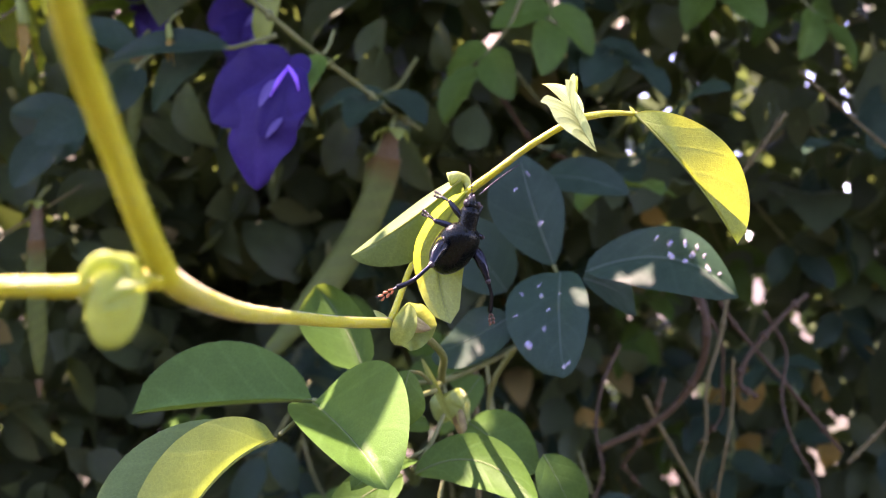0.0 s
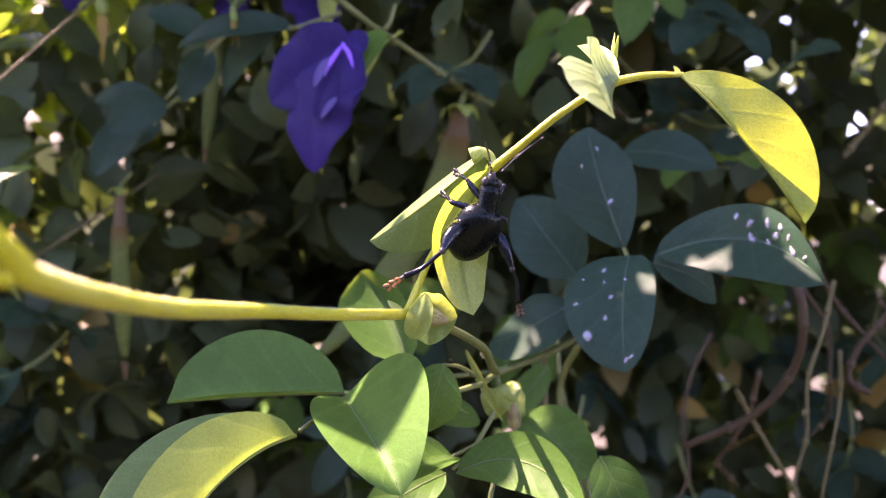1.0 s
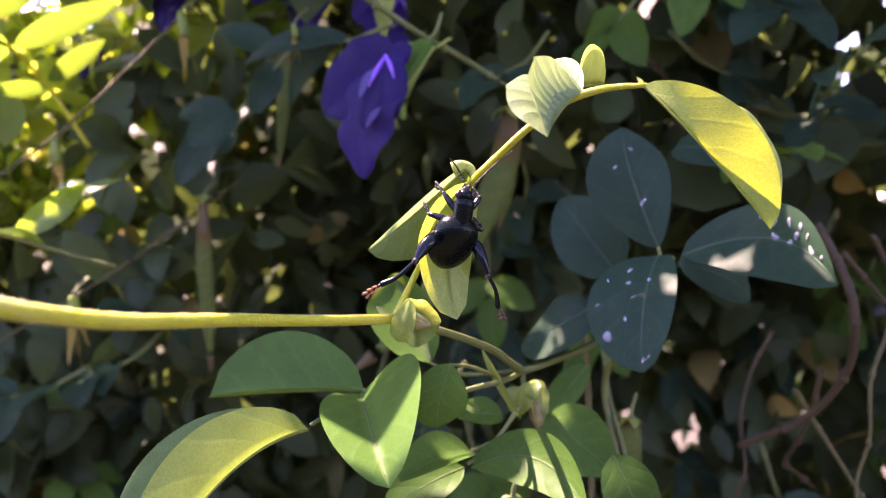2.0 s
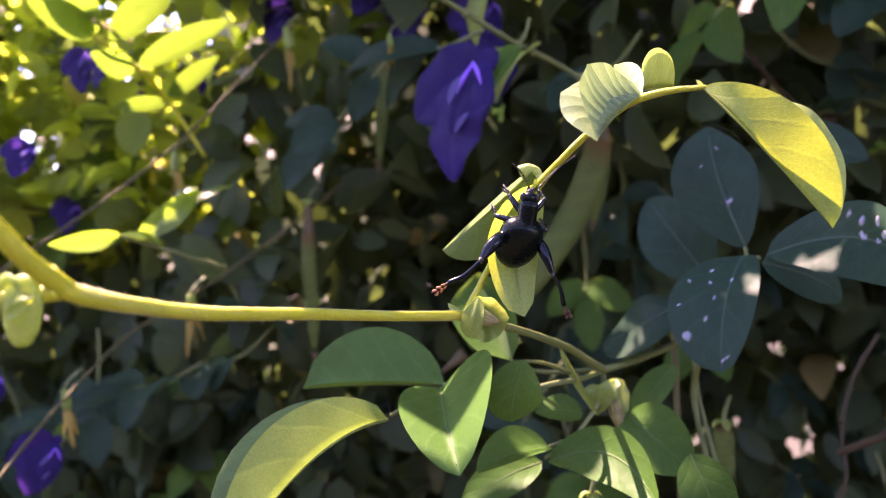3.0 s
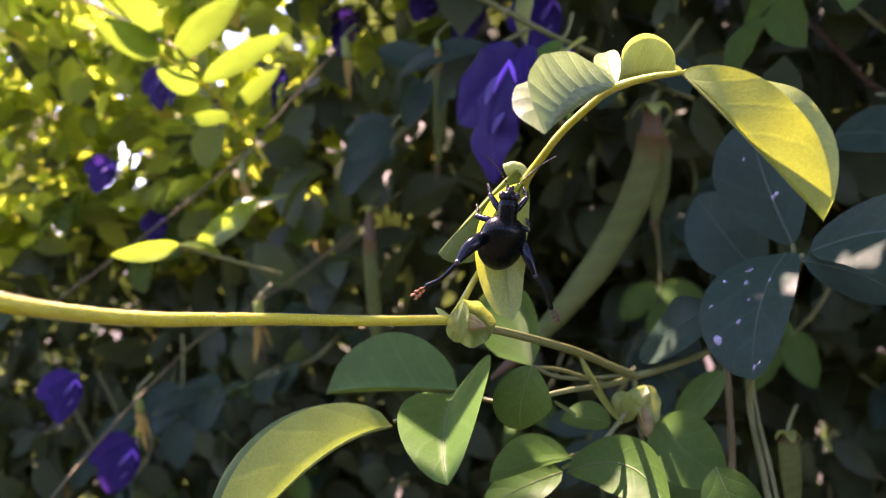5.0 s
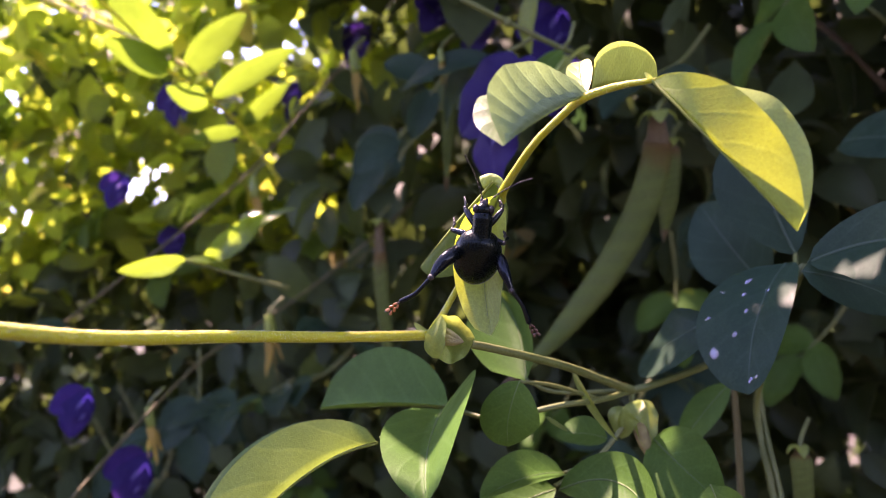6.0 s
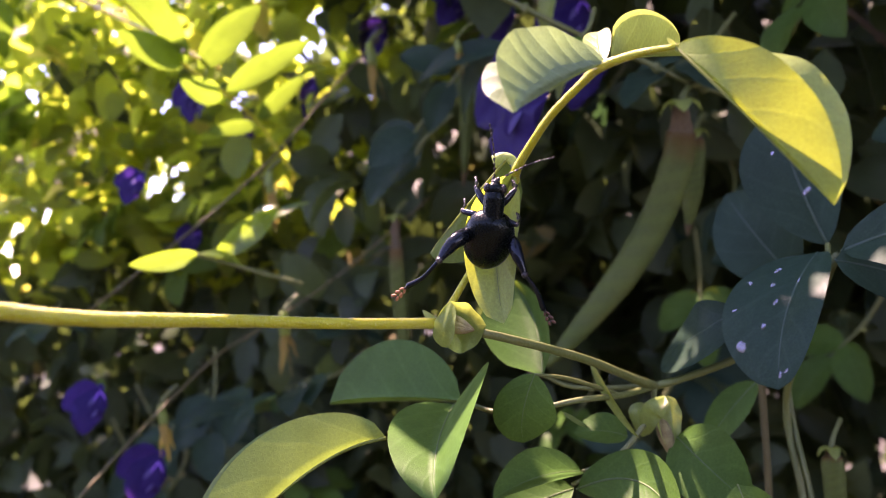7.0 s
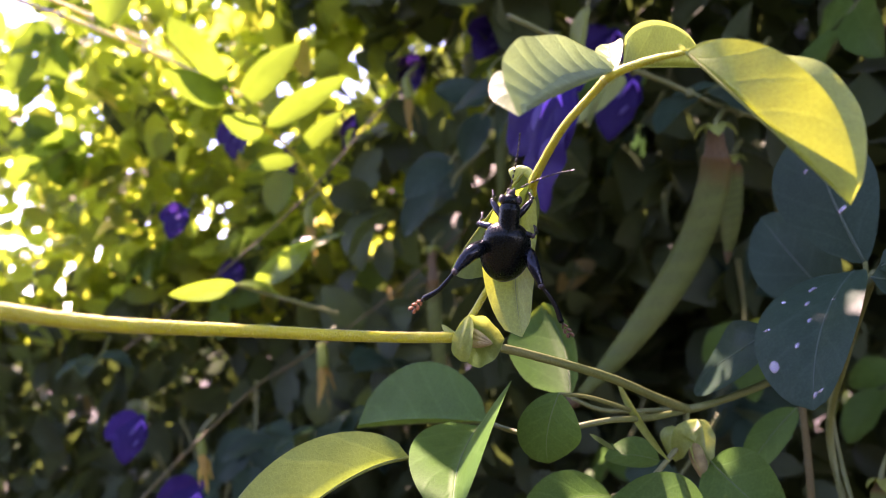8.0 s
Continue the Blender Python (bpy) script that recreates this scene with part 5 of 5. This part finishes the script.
leaf_sprig((-0.2300, 0.3365, 1.2464), [(-0.2300, 0.3365, 1.2464), (-0.2405, 0.3227, 1.2747), (-0.2387, 0.3008, 1.2876), (-0.2471, 0.2835, 1.3011), (-0.2500, 0.2637, 1.3200), (-0.2560, 0.2450, 1.3380)], [
    ((-0.2381, 0.3012, 1.2885), (-0.2040, 0.3290, 1.3120), (0.65, -0.75, -0.1), 0.0125),
    ((-0.2403, 0.3226, 1.2768), (-0.2175, 0.3360, 1.2973), (0.65, -0.75, -0.1), 0.0095),
    ((-0.2451, 0.2905, 1.2997), (-0.2165, 0.3085, 1.3285), (0.65, -0.75, -0.1), 0.016),
    ((-0.2475, 0.2844, 1.3008), (-0.2526, 0.2571, 1.3405), (0.65, -0.75, -0.1), 0.021),
    ((-0.2475, 0.2844, 1.3008), (-0.2539, 0.2519, 1.3131), (0.65, -0.75, -0.1), 0.015),
    ((-0.2408, 0.3005, 1.2854), (-0.2461, 0.2799, 1.2922), (0.65, -0.75, -0.1), 0.013),
    ((-0.2405, 0.3225, 1.2740), (-0.2550, 0.3000, 1.2700), (0.65, -0.75, -0.1), 0.008),
], M_LEAF_LIT, "leaves on an upright sprig, sunlight put into their bright yellow-green", M_STEM, fold=0.1)
leaf_sprig((-0.1950, 0.2640, 1.2040), [(-0.1800, 0.2900, 1.1900), (-0.1917, 0.2683, 1.1986), (-0.2038, 0.2509, 1.2060), (-0.2090, 0.2440, 1.2060)], [
    ((-0.2036, 0.2615, 1.2041), (-0.1935, 0.2898, 1.2251), (0.65, -0.75, -0.25), 0.0115),
    ((-0.1996, 0.2799, 1.2195), (-0.1930, 0.2900, 1.2262), (0.1, -0.6, 0.8), 0.0085),
    ((-0.1988, 0.2820, 1.2128), (-0.1819, 0.3001, 1.2270), (0.1, -0.6, 0.8), 0.0085),
    ((-0.2022, 0.2519, 1.2060), (-0.2150, 0.2271, 1.2030), (0.65, -0.75, -0.25), 0.0090),
    ((-0.1950, 0.2700, 1.1987), (-0.2022, 0.2519, 1.2060), (0.1, -0.6, 0.8), 0.0090),
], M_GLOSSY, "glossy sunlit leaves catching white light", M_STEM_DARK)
twig([(-0.2950, 0.1650, 1.3520), (-0.2783, 0.1964, 1.3415), (-0.2645, 0.2285, 1.3304), (-0.2504, 0.2637, 1.3158), (-0.2400, 0.3000, 1.3000)], 0.0012, 0.0010, M_STRAW, "pale straw-coloured dry twig in the sun", 31)
twig([(-0.2960, 0.1660, 1.3590), (-0.2790, 0.1974, 1.3480), (-0.2650, 0.2295, 1.3355), (-0.2530, 0.2560, 1.3230)], 0.0011, 0.0009, M_STRAW, "pale straw-coloured dry twig in the sun", 32)
leaf_sprig((-0.2504, 0.2637, 1.3158), [], [
    ((-0.2783, 0.1964, 1.3415), (-0.2950, 0.2150, 1.3700), (0.65, -0.75, -0.1), 0.018),
    ((-0.2645, 0.2285, 1.3304), (-0.2600, 0.2450, 1.3650), (0.65, -0.75, -0.1), 0.018),
], M_LEAF_LIT, "leaves beside a pale twig, sunlight put into their yellow-green", M_STEM)
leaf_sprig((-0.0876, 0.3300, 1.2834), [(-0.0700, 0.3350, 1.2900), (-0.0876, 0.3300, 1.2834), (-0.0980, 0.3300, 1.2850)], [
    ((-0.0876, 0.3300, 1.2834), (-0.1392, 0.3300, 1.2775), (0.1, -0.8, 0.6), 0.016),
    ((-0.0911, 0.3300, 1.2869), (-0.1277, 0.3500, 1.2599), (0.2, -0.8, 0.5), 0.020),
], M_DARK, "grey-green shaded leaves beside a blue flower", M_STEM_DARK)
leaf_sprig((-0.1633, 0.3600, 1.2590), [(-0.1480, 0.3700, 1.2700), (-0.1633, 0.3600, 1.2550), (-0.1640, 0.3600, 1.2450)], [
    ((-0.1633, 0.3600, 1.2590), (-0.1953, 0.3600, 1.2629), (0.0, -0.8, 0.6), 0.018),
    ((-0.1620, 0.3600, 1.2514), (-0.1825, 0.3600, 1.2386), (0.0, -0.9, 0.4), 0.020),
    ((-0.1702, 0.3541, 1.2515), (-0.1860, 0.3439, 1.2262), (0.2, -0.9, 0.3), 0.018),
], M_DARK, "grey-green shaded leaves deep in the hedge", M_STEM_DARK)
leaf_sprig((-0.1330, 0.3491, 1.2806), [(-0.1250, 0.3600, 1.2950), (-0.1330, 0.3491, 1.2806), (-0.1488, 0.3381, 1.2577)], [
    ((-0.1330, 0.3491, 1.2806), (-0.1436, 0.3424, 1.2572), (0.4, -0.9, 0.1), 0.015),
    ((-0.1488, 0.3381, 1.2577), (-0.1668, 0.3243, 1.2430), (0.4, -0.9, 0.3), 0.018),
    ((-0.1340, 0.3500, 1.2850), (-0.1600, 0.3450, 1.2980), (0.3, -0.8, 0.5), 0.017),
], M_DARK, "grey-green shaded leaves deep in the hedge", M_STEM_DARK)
leaf_sprig((-0.0455, 0.3300, 1.2775), [], [((-0.0440, 0.3330, 1.2800), (-0.0545, 0.3050, 1.2520), (-0.5, -0.8, 0.2), 0.014), ((-0.0700, 0.3692, 1.2873), (-0.0887, 0.3484, 1.2649), (0.4, -0.8, 0.2), 0.014)], M_YOUNG, "pale green leaf hanging from a climbing stem", M_STEM_DARK)
leaf_sprig((-0.0700, 0.3420, 1.3150), [(-0.066, 0.342, 1.322), (-0.070, 0.342, 1.315), (-0.074, 0.344, 1.303)], [((-0.0700, 0.3420, 1.3130), (-0.0800, 0.3500, 1.2870), (-0.3, -0.9, 0.2), 0.013)], M_BRACT, "pale grey-green leaf hanging edge-on", M_STEM_DARK)


# ---------------------------------------------------------------- unseen leaves added above the view, set to shade the vines in patches
def unseen_overhang(stem, leaves):
    leaf_sprig(stem[1], stem, [(b, e, (-0.25, 0.1, 1.0), w) for b, e, w in leaves], M_LEAF, "vine leaves added out of view above to shade what lies below", M_STEM_DARK, fold=0.1)


unseen_overhang([(-0.136, 0.341, 1.440), (-0.155, 0.275, 1.424), (-0.170, 0.236, 1.414)], [
    ((-0.160, 0.246, 1.412), (-0.205, 0.231, 1.404), 0.022),
    ((-0.176, 0.241, 1.415), (-0.224, 0.238, 1.405), 0.022),
    ((-0.182, 0.221, 1.412), (-0.138, 0.220, 1.408), 0.023),
    ((-0.150, 0.246, 1.410), (-0.150, 0.284, 1.410), 0.019),
    ((-0.164, 0.232, 1.410), (-0.128, 0.230, 1.406), 0.015)])
unseen_overhang([(-0.182, 0.221, 1.412), (-0.178, 0.208, 1.411), (-0.172, 0.197, 1.410)], [((-0.173, 0.1965, 1.410), (-0.137, 0.1985, 1.409), 0.0085), ((-0.139, 0.1980, 1.410), (-0.1275, 0.2068, 1.410), 0.006)])
unseen_overhang([(-0.137, 0.1985, 1.409), (-0.140, 0.192, 1.410), (-0.143, 0.1845, 1.410)], [((-0.143, 0.1845, 1.410), (-0.148, 0.1580, 1.410), 0.013)])
unseen_overhang([(-0.172, 0.236, 1.414), (-0.170, 0.230, 1.409), (-0.176, 0.221, 1.404)], [((-0.185, 0.221, 1.408), (-0.213, 0.184, 1.406), 0.011)])
unseen_overhang([(-0.400, 0.330, 1.430), (-0.405, 0.310, 1.420), (-0.408, 0.296, 1.414)], [
    ((-0.404, 0.290, 1.410), (-0.448, 0.278, 1.404), 0.030), ((-0.406, 0.304, 1.412), (-0.446, 0.322, 1.408), 0.026), ((-0.430, 0.300, 1.414), (-0.474, 0.330, 1.408), 0.026)])
unseen_overhang([(-0.131, 0.286, 1.420), (-0.128, 0.277, 1.415), (-0.126, 0.267, 1.412)], [
    ((-0.126, 0.266, 1.410), (-0.074, 0.270, 1.402), 0.022), ((-0.112, 0.262, 1.408), (-0.138, 0.274, 1.410), 0.015)])


def scattered_sprigs():
    """Trifoliate sprigs all through the hedge's face: a few built, then copied with other turns and sizes."""
    rng = random.Random(4)
    kinds = []
    for k, (mat, label) in enumerate(((M_DARK, "dark green three-part leaf on a thin stalk"), (M_LEAF, "mid-green three-part leaf on a thin stalk"), (M_DARK, "dark green leaf with five leaflets"), (M_LEAF_LIT, "leaf with five leaflets, sunlight put into its yellow-green"))):
        count = 3 if k < 2 else 5
        rows = []
        for j in range(count):
            s = -1 if j % 2 else 1
            f = 0.012 + 0.011 * (j // 2 if count == 5 else (1.2 if j == 2 else 0.3))
            b = (0.0, -f, -0.2 * f)
            if j == count - 1:
                e = (0.002, -f - 0.030, -0.016)
            else:
                e = (s * 0.026, -f - 0.014, -0.010 - 0.3 * f)
            rows.append((b, e, (0.1 * s, -0.3, 1.0), 0.017 + 0.002 * k))
        kinds.append(leaf_sprig((0, 0, 0), [(0, 0.02, 0.012), (0, 0, 0), (0, -0.02, -0.004), (0, -0.036, -0.010)], rows, mat, label, M_STEM_DARK, group="sprigs in the hedge", wave=0.06))
    places = []
    while len(places) < 150:
        x, z = rng.uniform(-0.52, 0.36), rng.uniform(1.0, 1.42)
        y = float(hedge_front(np.array(x), np.array(min(z, 1.3)))) - rng.uniform(-0.10, 0.05)
        if (abs(x + 0.235) < 0.075 and z > 1.17) or (y < 0.36 and -0.10 < x < 0.09):
            continue
        if all((x - a) ** 2 + (z - c) ** 2 + (y - b) ** 2 > 0.026 ** 2 for a, b, c in places):
            places.append((x, y, z))
    used = set()
    for x, y, z in places:
        # Shade-coloured kinds go right or low, lit-coloured kinds high on the left.
        k = rng.choice((0, 0, 1, 2)) if x > -0.2 or z < 1.2 else rng.choice((1, 3, 3, 3))
        m = pose(x, y, z, rng.uniform(-10, 60), rng.uniform(-35, 35), rng.uniform(-75, 75))
        if k not in used:
            kinds[k].matrix_basis = m
            used.add(k)
        else:
            copy_thing(kinds[k], m)


scattered_sprigs()


# ---------------------------------------------------------------- what moves
def motions():
    """The beetle's feelers swing; all else keeps still."""
    inv = BEETLE.to_3x3().inverted()
    for side, ob in FEELER_OB.items():
        start = Vector(FEELERS[side][0][1])
        root = ob.location.copy()
        rows = []
        for t, d in FEELERS[side]:
            turn = (inv @ start).rotation_difference(inv @ Vector(d)).to_matrix().to_4x4()
            rows.append((t, Matrix.Translation(root) @ turn))
        walk(ob, rows)


motions()
